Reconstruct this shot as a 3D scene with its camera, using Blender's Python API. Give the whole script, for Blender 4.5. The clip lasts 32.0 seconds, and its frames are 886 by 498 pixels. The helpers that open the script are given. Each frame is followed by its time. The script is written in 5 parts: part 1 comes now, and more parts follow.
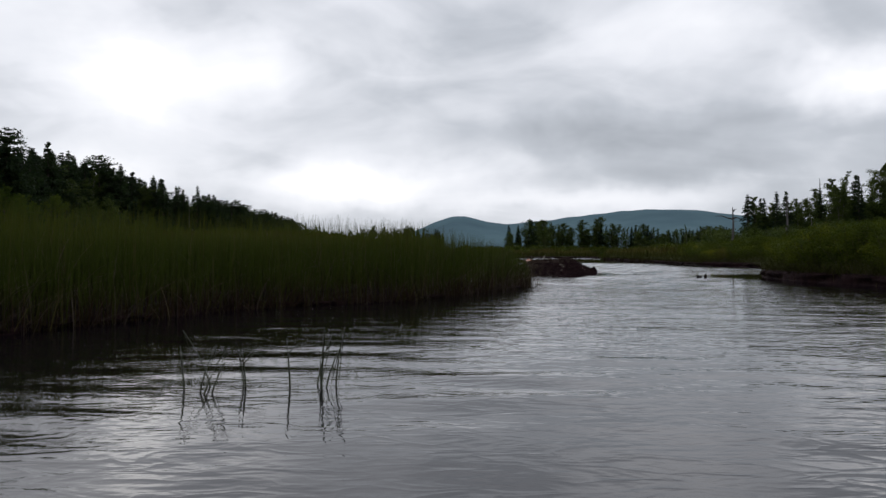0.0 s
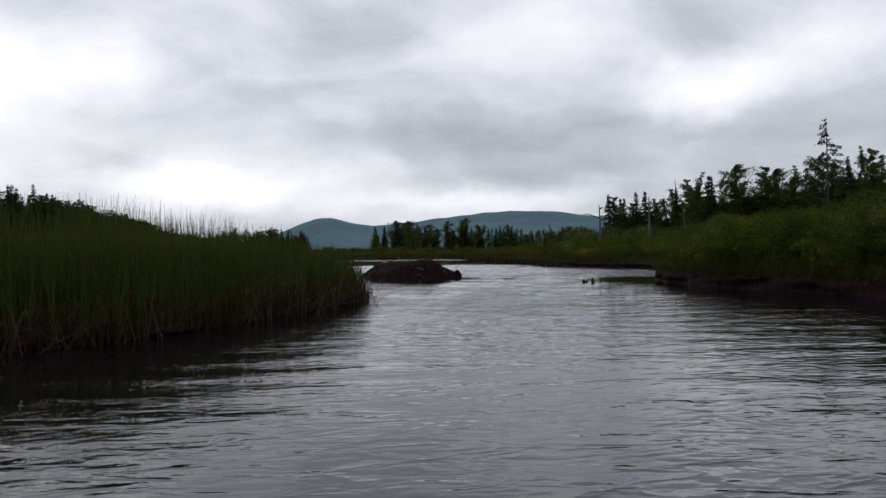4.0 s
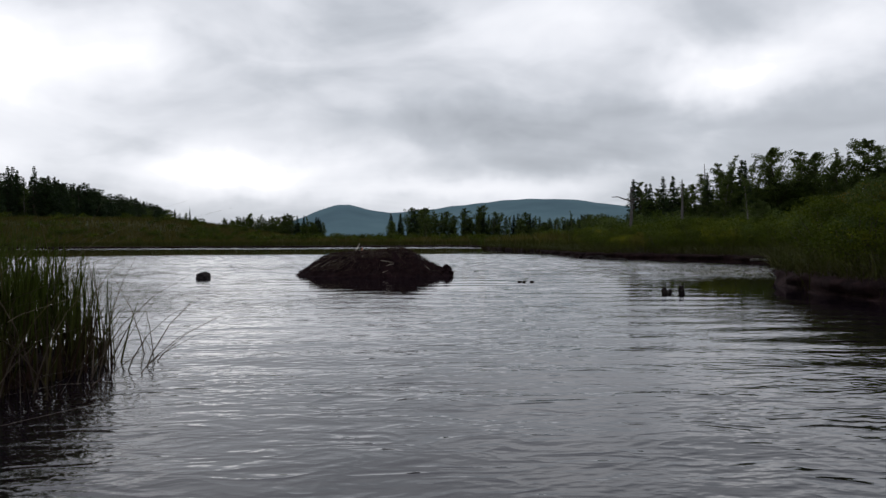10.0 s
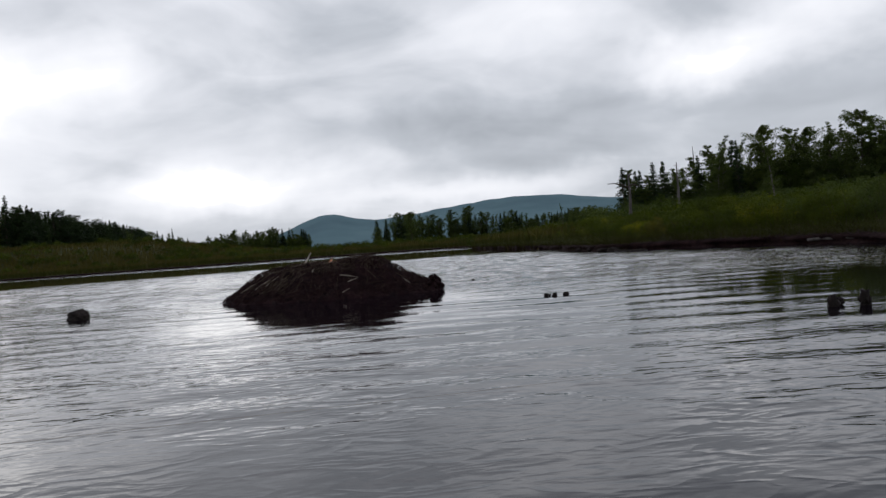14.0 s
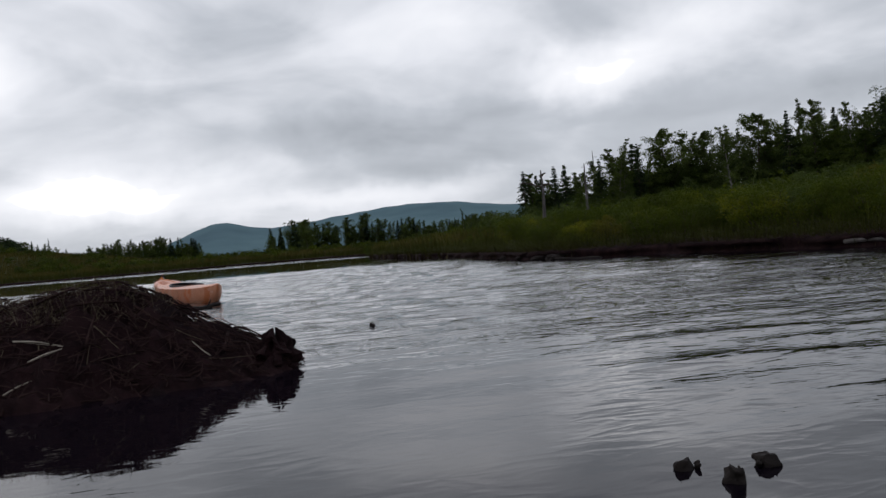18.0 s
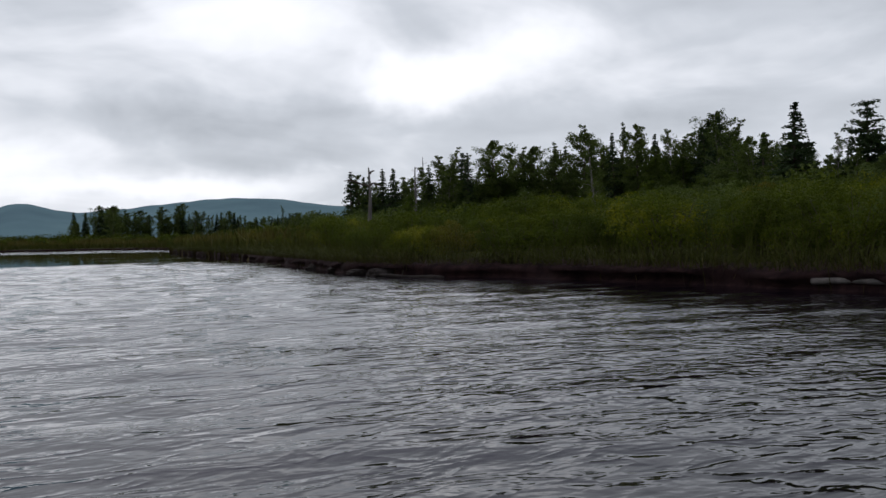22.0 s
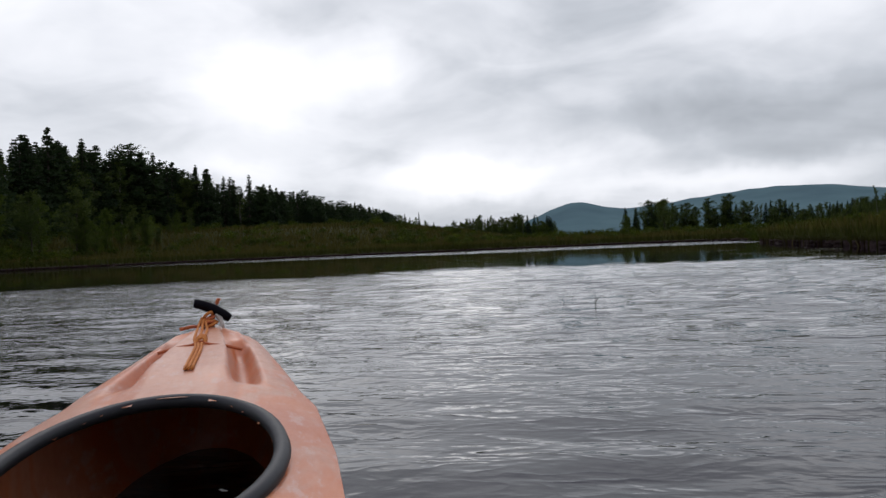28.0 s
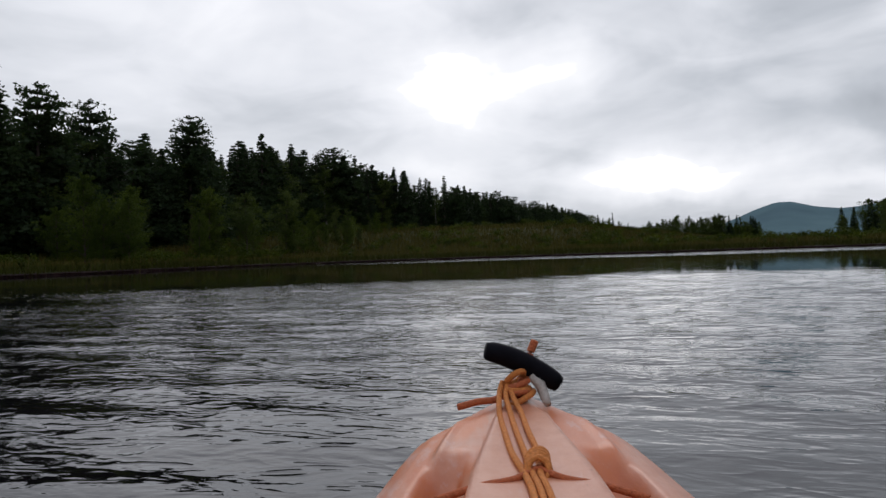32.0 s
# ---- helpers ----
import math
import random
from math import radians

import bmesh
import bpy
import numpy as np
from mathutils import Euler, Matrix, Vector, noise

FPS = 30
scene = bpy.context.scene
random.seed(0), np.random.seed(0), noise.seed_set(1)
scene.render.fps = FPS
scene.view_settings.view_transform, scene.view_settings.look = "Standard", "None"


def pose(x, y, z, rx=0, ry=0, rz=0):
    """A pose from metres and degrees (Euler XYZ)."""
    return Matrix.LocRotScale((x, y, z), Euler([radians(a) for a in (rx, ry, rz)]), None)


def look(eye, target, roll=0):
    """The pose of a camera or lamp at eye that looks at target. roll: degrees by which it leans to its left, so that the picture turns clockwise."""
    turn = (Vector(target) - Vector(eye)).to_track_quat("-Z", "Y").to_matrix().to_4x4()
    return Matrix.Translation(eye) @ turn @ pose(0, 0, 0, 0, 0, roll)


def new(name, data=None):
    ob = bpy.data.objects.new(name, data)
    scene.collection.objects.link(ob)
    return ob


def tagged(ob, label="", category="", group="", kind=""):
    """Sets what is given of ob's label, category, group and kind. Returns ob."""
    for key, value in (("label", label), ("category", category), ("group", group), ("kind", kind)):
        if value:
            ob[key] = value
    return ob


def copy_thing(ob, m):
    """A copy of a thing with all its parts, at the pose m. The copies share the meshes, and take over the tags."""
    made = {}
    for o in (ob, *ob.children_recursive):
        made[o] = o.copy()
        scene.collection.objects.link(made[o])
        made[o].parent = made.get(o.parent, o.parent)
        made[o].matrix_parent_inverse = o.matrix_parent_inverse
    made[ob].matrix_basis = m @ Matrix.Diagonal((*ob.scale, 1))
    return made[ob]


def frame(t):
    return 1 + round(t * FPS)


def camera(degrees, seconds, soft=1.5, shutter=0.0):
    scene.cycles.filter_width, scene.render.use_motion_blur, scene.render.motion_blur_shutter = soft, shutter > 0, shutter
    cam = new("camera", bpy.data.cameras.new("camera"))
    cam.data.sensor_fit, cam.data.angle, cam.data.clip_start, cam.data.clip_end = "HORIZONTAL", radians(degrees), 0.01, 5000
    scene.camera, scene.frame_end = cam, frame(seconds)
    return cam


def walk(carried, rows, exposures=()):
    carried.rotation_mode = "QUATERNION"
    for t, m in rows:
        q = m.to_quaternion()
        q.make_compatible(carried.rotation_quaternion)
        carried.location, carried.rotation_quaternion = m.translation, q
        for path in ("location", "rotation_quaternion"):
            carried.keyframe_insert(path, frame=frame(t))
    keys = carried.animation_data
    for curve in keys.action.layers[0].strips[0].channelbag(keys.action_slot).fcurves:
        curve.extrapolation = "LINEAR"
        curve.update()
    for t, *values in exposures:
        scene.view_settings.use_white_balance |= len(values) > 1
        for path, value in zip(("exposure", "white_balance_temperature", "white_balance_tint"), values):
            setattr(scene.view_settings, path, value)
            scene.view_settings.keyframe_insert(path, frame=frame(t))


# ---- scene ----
cam = camera(56.4, 32.0)
PATH = [
    (0, (0.462, 0.271, 0.684), (0.427, 2.271, 0.696), -0.1),
    (0.5, (0.629, 1.056, 0.693), (0.652, 3.056, 0.706), -4.9),
    (1, (0.701, 1.916, 0.711), (0.805, 3.914, 0.724), 3.2),
    (1.5, (0.782, 2.513, 0.681), (0.895, 4.51, 0.692), -0.1),
    (2, (0.881, 3.012, 0.709), (1.019, 5.007, 0.722), -0.4),
    (2.5, (1.087, 3.495, 0.674), (1.289, 5.485, 0.691), -4.6),
    (3, (1.229, 4.059, 0.692), (1.492, 6.042, 0.708), -2.4),
    (3.5, (1.254, 4.752, 0.674), (1.529, 6.733, 0.689), -0.4),
    (5.5, (2.106, 7.937, 0.681), (2.44, 9.909, 0.692), -2),
    (6, (2.202, 8.68, 0.67), (2.442, 10.666, 0.674), 3.7),
    (6.5, (2.388, 9.472, 0.675), (2.643, 11.455, 0.675), 5.5),
    (7, (2.632, 10.191, 0.641), (2.953, 12.165, 0.638), 3.7),
    (7.5, (2.83, 10.77, 0.643), (3.16, 12.743, 0.63), -1.4),
    (8, (2.916, 11.458, 0.661), (3.177, 13.441, 0.647), -0.4),
    (8.5, (3.016, 12.104, 0.652), (3.222, 14.093, 0.64), -0.9),
    (9, (3.123, 12.815, 0.646), (3.36, 14.801, 0.636), 2.8),
    (9.5, (3.261, 13.447, 0.641), (3.537, 15.428, 0.63), 0.6),
    (10, (3.331, 14.041, 0.646), (3.573, 16.026, 0.63), -0.2),
    (10.5, (3.417, 14.564, 0.63), (3.601, 16.555, 0.611), -2.7),
    (11, (3.515, 15.117, 0.616), (3.745, 17.103, 0.589), 0.6),
    (11.5, (3.653, 15.663, 0.605), (3.966, 17.638, 0.573), 2.9),
    (12, (3.767, 16.168, 0.602), (4.104, 18.139, 0.568), -0.1),
    (12.5, (3.775, 16.742, 0.607), (4.047, 18.724, 0.58), 0.2),
    (13, (3.786, 17.367, 0.61), (3.989, 19.357, 0.589), -2.2),
    (13.5, (3.805, 17.998, 0.607), (4.003, 19.988, 0.592), 1),
    (14, (3.958, 18.697, 0.605), (4.229, 20.679, 0.595), -4.1),
    (14.5, (4.057, 19.288, 0.604), (4.345, 21.267, 0.594), -3.7),
    (16.5, (4.572, 22.395, 0.585), (4.889, 24.369, 0.584), -7.7),
    (17, (4.614, 23.34, 0.632), (4.921, 25.316, 0.624), -0.8),
    (17.5, (4.917, 24.29, 0.618), (5.373, 26.238, 0.606), -8.4),
    (18, (5.098, 25.272, 0.608), (5.613, 27.205, 0.597), -4.7),
    (18.5, (5.328, 26.229, 0.611), (5.893, 28.147, 0.601), -5.6),
    (19, (5.559, 27.131, 0.603), (6.166, 29.036, 0.594), -5.9),
    (19.5, (5.803, 28.002, 0.589), (6.454, 29.893, 0.582), -5.9),
    (20, (6.059, 28.675, 0.626), (6.774, 30.543, 0.622), -5.2),
    (20.5, (6.429, 29.164, 0.651), (7.281, 30.973, 0.644), -7.6),
    (21, (6.778, 29.593, 0.65), (7.717, 31.359, 0.632), -8.7),
    (21.5, (7, 30.071, 0.636), (7.944, 31.834, 0.615), 1.1),
    (22, (7.282, 30.598, 0.649), (8.192, 32.378, 0.625), -1),
    (22.5, (7.455, 31.095, 0.667), (8.22, 32.943, 0.653), -3),
    (23, (7.76, 31.687, 0.651), (8.534, 33.531, 0.637), -2),
    (23.5, (8.058, 32.243, 0.651), (8.83, 34.088, 0.638), -5.8),
    (24, (8.26, 32.831, 0.674), (8.933, 34.714, 0.67), -6),
    (24.5, (8.379, 33.3, 0.678), (8.904, 35.23, 0.683), -7.3),
    (25, (8.264, 33.492, 0.653), (8.629, 35.459, 0.644), 2.2),
    (25.5, (8.287, 33.751, 0.651), (8.6, 35.727, 0.629), 3.5),
    (26, (8.343, 34.274, 0.661), (8.565, 36.262, 0.643), -2),
    (26.5, (8.305, 34.921, 0.671), (8.346, 36.92, 0.662), -0.2),
    (28.5, (4.343, 39.718, 0.62), (3.955, 41.681, 0.619), -2.3),
    (29, (4.153, 40.081, 0.624), (3.712, 42.032, 0.624), -0.7),
    (29.5, (4.199, 40.088, 0.646), (3.697, 42.024, 0.646), -2.1),
    (30, (4.245, 40.095, 0.639), (3.645, 42.003, 0.638), 4.6),
    (30.5, (4.357, 40.124, 0.647), (3.62, 41.983, 0.647), -1.2),
    (31, (4.418, 40.143, 0.637), (3.59, 41.964, 0.645), -0.4),
    (31.5, (4.409, 40.139, 0.629), (3.585, 41.962, 0.636), 1.6),
    (32, (4.377, 40.129, 0.626), (3.615, 41.978, 0.639), -1.9),
]
walk(cam, [(t, look(eye, target, roll)) for t, eye, target, roll in PATH],
     exposures=[(0, 0.06), (6, 0.05), (13, 0.05), (17, 0.0), (20, 0.08), (23, 0.27), (26, 0.25), (29, 0.03), (32, 0.0)])

# ---------------------------------------------------------------- light
SUN_BEARING, SUN_HEIGHT = -22.0, 42.0


class Nodes:
    """Small helper to write node arithmetic."""

    def __init__(self, tree):
        self.tree = tree

    def make(self, kind):
        return self.tree.nodes.new(kind)

    def put(self, sock, value):
        if isinstance(value, bpy.types.NodeSocket):
            self.tree.links.new(value, sock)
        elif value is not None:
            sock.default_value = value

    def math(self, op, a, b=None, c=None):
        n = self.make("ShaderNodeMath")
        n.operation = op
        for sock, value in zip(n.inputs, (a, b, c)):
            self.put(sock, value)
        return n.outputs[0]

    def noise(self, vec, scale, detail=4.0, rough=0.5, dist=0.0, dims="3D"):
        n = self.make("ShaderNodeTexNoise")
        n.noise_dimensions = dims
        self.put(n.inputs["Vector"], vec)
        n.inputs["Scale"].default_value, n.inputs["Detail"].default_value = scale, detail
        n.inputs["Roughness"].default_value, n.inputs["Distortion"].default_value = rough, dist
        return n.outputs["Fac"]

    def ramp(self, fac, stops):
        n = self.make("ShaderNodeValToRGB")
        e = n.color_ramp.elements
        while len(e) < len(stops):
            e.new(0.5)
        for el, (at, col) in zip(e, stops):
            el.position, el.color = at, (*col, 1)
        self.put(n.inputs[0], fac)
        return n.outputs[0]

    def mix(self, fac, a, b, blend="MIX"):
        n = self.make("ShaderNodeMix")
        n.data_type, n.blend_type = "RGBA", blend
        self.put(n.inputs[0], fac)
        for sock, value in ((n.inputs[6], a), (n.inputs[7], b)):
            self.put(sock, (*value, 1) if isinstance(value, tuple) else value)
        return n.outputs[2]

    def range(self, v, a, b, c=0.0, d=1.0, smooth=True):
        n = self.make("ShaderNodeMapRange")
        n.interpolation_type = "SMOOTHSTEP" if smooth else "LINEAR"
        for sock, value in zip(n.inputs, (v, a, b, c, d)):
            self.put(sock, value)
        return n.outputs[0]

    def mapped(self, vec, scale=(1, 1, 1), rot=(0, 0, 0), loc=(0, 0, 0)):
        n = self.make("ShaderNodeMapping")
        self.put(n.inputs[0], vec)
        n.inputs[1].default_value, n.inputs[2].default_value, n.inputs[3].default_value = loc, rot, scale
        return n.outputs[0]


def make_world():
    w = bpy.data.worlds.new("overcast_sky")
    scene.world = w
    w.use_nodes = True
    t = w.node_tree
    t.nodes.clear()
    n = Nodes(t)
    way = n.make("ShaderNodeTexCoord").outputs["Generated"]
    sep = n.make("ShaderNodeSeparateXYZ")
    n.put(sep.inputs[0], way)
    x, y, z = sep.outputs
    # the cloud deck seen by bearing and height: broad rolls, broken edges and fine wisps
    bearing = n.math("MULTIPLY", n.math("ARCTAN2", x, y), 180 / math.pi)
    height = n.math("MULTIPLY", n.math("ARCSINE", z), 180 / math.pi)
    flat = n.make("ShaderNodeCombineXYZ")
    n.put(flat.inputs[0], n.math("DIVIDE", bearing, 13.0))
    n.put(flat.inputs[1], n.math("DIVIDE", height, n.math("MULTIPLY_ADD", n.math("MAXIMUM", height, 0.0), 0.06, 3.6)))
    n.put(flat.inputs[2], n.math("MULTIPLY", y, 0.7))
    deck = flat.outputs[0]
    broad = n.noise(n.mapped(deck, (1, 1, 1), (0, 0, 0.10), (3.1, 1.7, 0)), 1.0, 4.0, 0.5, 0.5)
    wisp = n.noise(n.mapped(deck, (1, 1, 1), (0, 0, -0.10), (7.3, 0.4, 0)), 2.2, 4.0, 0.48, 0.8)
    bend = n.math("MULTIPLY", n.math("SUBTRACT", n.noise(way, 6.0, 4.0, 0.55), 0.5), 10.0)
    bend2 = n.math("MULTIPLY", n.math("SUBTRACT", n.noise(n.mapped(way, (1, 1, 1), (0, 0, 0), (5, 2, 9)), 8.0, 4.0, 0.6), 0.5), 4.0)
    bearing, height = n.math("ADD", bearing, bend), n.math("ADD", height, bend2)
    v = n.math("ADD", n.math("MULTIPLY", n.math("SUBTRACT", broad, 0.5), 0.62), 0.53)
    v = n.math("ADD", v, n.math("MULTIPLY", n.math("SUBTRACT", wisp, 0.5), 0.20))
    # an overcast sky grows brighter towards the zenith and towards the hidden sun
    v = n.math("ADD", v, n.range(height, 16.0, 60.0, 0.0, 0.10))
    near_sun = n.make("ShaderNodeVectorMath")
    near_sun.operation = "DOT_PRODUCT"
    n.put(near_sun.inputs[0], way)
    near_sun.inputs[1].default_value = (math.sin(radians(SUN_BEARING)) * math.cos(radians(SUN_HEIGHT)), math.cos(radians(SUN_BEARING)) * math.cos(radians(SUN_HEIGHT)), math.sin(radians(SUN_HEIGHT)))
    v = n.math("ADD", v, n.range(near_sun.outputs["Value"], 0.55, 1.0, -0.06, 0.05))
    # thin places and thick rolls of the deck, two added above the view: bearing, height, half widths, amount
    for b, h, wb, wh, a in CLOUDS:
        dx = n.math("POWER", n.math("ABSOLUTE", n.math("DIVIDE", n.math("SUBTRACT", bearing, b), wb)), 2.0)
        dy = n.math("POWER", n.math("ABSOLUTE", n.math("DIVIDE", n.math("SUBTRACT", height, h), wh)), 2.0)
        g = n.math("EXPONENT", n.math("MULTIPLY", n.math("ADD", dx, dy), -1.0))
        v = n.math("MULTIPLY_ADD", g, a, v)
    cloud = n.ramp(v, [(0.10, (0.32, 0.345, 0.386)), (0.42, (0.53, 0.56, 0.616)), (0.66, (0.80, 0.82, 0.880)), (0.86, (0.96, 0.97, 1.02)), (1.0, (1.55, 1.54, 1.56))])
    sky = n.make("ShaderNodeTexSky")
    sky.sky_type, sky.sun_disc = "NISHITA", False
    sky.sun_elevation, sky.sun_rotation = radians(SUN_HEIGHT), radians(SUN_BEARING)
    blue = n.mix(1.0, sky.outputs[0], (0.08, 0.08, 0.08), "MULTIPLY")
    col = n.mix(0.97, blue, cloud)
    # the deck is a little bluer overhead
    col = n.mix(n.range(height, 14.0, 45.0), col, n.mix(1.0, col, (0.96, 0.955, 1.09), "MULTIPLY"))
    bg = n.make("ShaderNodeBackground")
    n.put(bg.inputs[0], col)
    bg.inputs[1].default_value = 1.0
    n.put(n.make("ShaderNodeOutputWorld").inputs[0], bg.outputs[0])


# patches at heights 27 and 24 are added above the view to tune water reflections
CLOUDS = (
    (-21, 11.5, 5.5, 3.0, 0.46), (-13, 12.5, 3.5, 2.0, 0.22), (26, 10.8, 6.0, 1.8, 0.50), (33, 13, 5, 2, 0.30),
    (-6, 4.6, 6.5, 1.5, 0.50), (9, 3.6, 9, 0.8, 0.22), (-24, 6.0, 7, 1.0, 0.18), (9, 8.0, 10, 1.3, -0.24),
    (15, 5.6, 7, 0.9, -0.18), (-6, 15, 9, 2.2, -0.12), (14, 15.5, 5, 2.5, 0.20), (40, 7.5, 9, 1.5, -0.12), (52, 27, 22, 9, -0.28), (-26, 24, 16, 8, 0.16), (-46, 14, 13, 6, 0.16),
)
make_world()
sun = new("sun", bpy.data.lights.new("sun", "SUN"))
sun.data.energy, sun.data.angle, sun.data.color = 0.4, radians(25), (1.0, 0.97, 0.92)
sb, sh = radians(SUN_BEARING), radians(SUN_HEIGHT)
sun.matrix_world = look((200 * math.sin(sb), 200 * math.cos(sb), 200 * math.tan(sh)), (0, 0, 0))


# ---------------------------------------------------------------- materials
def material(name):
    m = bpy.data.materials.new(name)
    m.use_nodes = True
    m.node_tree.nodes.clear()
    n = Nodes(m.node_tree)
    p = n.make("ShaderNodeBsdfPrincipled")
    n.put(n.make("ShaderNodeOutputMaterial").inputs[0], p.outputs[0])
    return m, n, p


def bump(n, p, height, strength, distance):
    b = n.make("ShaderNodeBump")
    n.put(b.inputs["Strength"], strength)
    b.inputs["Distance"].default_value = distance
    n.put(b.inputs["Height"], height)
    n.put(p.inputs["Normal"], b.outputs[0])


def foliage(name, dark, light, third=None, rough=0.55):
    """Leaves: the colour varies from bush to bush, from clump to clump and from leaf to leaf; some light shines through."""
    m, n, p = material(name)
    obj = n.make("ShaderNodeObjectInfo").outputs["Random"]
    geo = n.make("ShaderNodeNewGeometry")
    broad, clump = n.noise(geo.outputs["Position"], 0.35, 3.0, 0.55), n.noise(geo.outputs["Position"], 1.6, 3.0, 0.6)
    f = n.math("MULTIPLY_ADD", obj, 0.24, n.math("MULTIPLY", geo.outputs["Random Per Island"], 0.12))
    f = n.math("ADD", f, n.math("ADD", n.range(broad, 0.34, 0.66, 0.0, 0.36), n.range(clump, 0.34, 0.66, 0.0, 0.28)))
    col = n.ramp(f, [(0.1, dark), (0.5, tuple((a + b) / 2 for a, b in zip(dark, light))), (0.74, light), (0.92, third or light)])
    n.put(p.inputs["Base Color"], col)
    p.inputs["Roughness"].default_value = rough
    p.inputs["Specular IOR Level"].default_value = 0.03
    thin = n.make("ShaderNodeBsdfTranslucent")
    n.put(thin.inputs[0], n.mix(1.0, col, (1.25, 1.3, 0.8), "MULTIPLY"))
    both = n.make("ShaderNodeMixShader")
    both.inputs[0].default_value = 0.35
    n.put(both.inputs[1], p.outputs[0])
    n.put(both.inputs[2], thin.outputs[0])
    for node in m.node_tree.nodes:
        if node.bl_idname == "ShaderNodeOutputMaterial":
            n.put(node.inputs[0], both.outputs[0])
    return m


def bark(name, dark, light, scale=6.0, shine=0.12, deep=0.02):
    m, n, p = material(name)
    co = n.make("ShaderNodeTexCoord").outputs["Object"]
    a = n.noise(n.mapped(co, (1, 1, 0.25)), scale, 6, 0.65)
    n.put(p.inputs["Base Color"], n.ramp(a, [(0.3, dark), (0.7, light)]))
    p.inputs["Roughness"].default_value = 0.85
    p.inputs["Specular IOR Level"].default_value = shine
    bump(n, p, n.math("ADD", a, n.math("MULTIPLY", n.noise(co, scale * 6, 4, 0.7), 0.4)), 0.6, deep)
    return m


def plain(name, col, rough, var=0.15, scale=20.0, bumpy=0.0, coat=0.0, shine=0.25):
    m, n, p = material(name)
    co = n.make("ShaderNodeTexCoord").outputs["Object"]
    a = n.noise(co, scale, 5, 0.6)
    lo, hi = tuple(c * (1 - var) for c in col), tuple(min(1, c * (1 + var)) for c in col)
    n.put(p.inputs["Base Color"], n.ramp(a, [(0.3, lo), (0.7, hi)]))
    p.inputs["Roughness"].default_value = rough
    p.inputs["Coat Weight"].default_value = coat
    p.inputs["Specular IOR Level"].default_value = shine
    if bumpy:
        bump(n, p, a, bumpy, 0.01)
    return m


def water_material():
    m, n, p = material("river_water")
    co = n.make("ShaderNodeTexCoord").outputs["Object"]
    sep = n.make("ShaderNodeSeparateXYZ")
    n.put(sep.inputs[0], co)
    # wind lanes: where the surface is ruffled and where it lies smooth
    lane = n.noise(n.mapped(co, (0.05, 0.11, 1), (0, 0, 0.2)), 1.0, 3, 0.5)
    lane = n.range(lane, 0.36, 0.60, 0.42, 1.0)
    far = n.math("ADD", sep.outputs[1], n.math("MULTIPLY", n.noise(n.mapped(co, (0.05, 0.02, 1)), 1.0, 3), 16.0))
    calm = n.math("SUBTRACT", 1.0, n.math("MULTIPLY", n.range(far, 60.0, 70.0), n.range(far, 112.0, 106.0)))
    lee = n.make("ShaderNodeVectorMath")
    lee.operation = "DISTANCE"
    n.put(lee.inputs[0], n.mapped(co, (0.8, 0.55, 1)))
    lee.inputs[1].default_value = (3.5, 14.9, 0)
    lane = n.math("MULTIPLY", lane, n.range(lee.outputs["Value"], 0.8, 3.0, 0.16, 1.0))
    inlet = n.make("ShaderNodeVectorMath")
    inlet.operation = "DISTANCE"
    n.put(inlet.inputs[0], n.mapped(co, (0.8, 0.55, 1)))
    inlet.inputs[1].default_value = (7.9, 13.4, 0)
    lane = n.math("MULTIPLY", lane, n.range(inlet.outputs["Value"], 1.0, 3.0, 0.10, 1.0))
    # the open lake is more exposed to the wind than the river between its banks
    lane = n.math("MULTIPLY", lane, n.range(sep.outputs[1], 20.0, 40.0, 0.50, 1.0))
    gain = n.math("MULTIPLY", lane, n.range(calm, 0.0, 1.0, 0.025, 1.0))
    ripple = n.noise(n.mapped(co, (3.4, 6.4, 1), (0, 0, 0.22)), 1.0, 2.4, 0.5, 0.4)
    swell = n.noise(n.mapped(co, (0.9, 1.5, 1), (0, 0, 0.10)), 1.0, 2.0, 0.5, 0.4)
    fine = n.noise(n.mapped(co, (9.0, 15.0, 1), (0, 0, 0.42)), 1.0, 2.0, 0.5, 0.3)
    crest = n.math("SUBTRACT", 1.0, n.math("ABSOLUTE", n.math("MULTIPLY_ADD", ripple, 2.0, -1.0)))
    h = n.math("ADD", n.math("MULTIPLY", crest, 0.19), n.math("ADD", n.math("MULTIPLY", swell, 0.50), n.math("MULTIPLY", fine, 0.065)))
    n.put(p.inputs["Base Color"], n.ramp(n.noise(co, 0.3, 3), [(0.3, (0.0030, 0.0022, 0.0036)), (0.7, (0.0050, 0.0036, 0.0060))]))
    p.inputs["Roughness"].default_value = 0.03
    p.inputs["IOR"].default_value = 1.333
    bump(n, p, h, gain, 0.080)
    return m


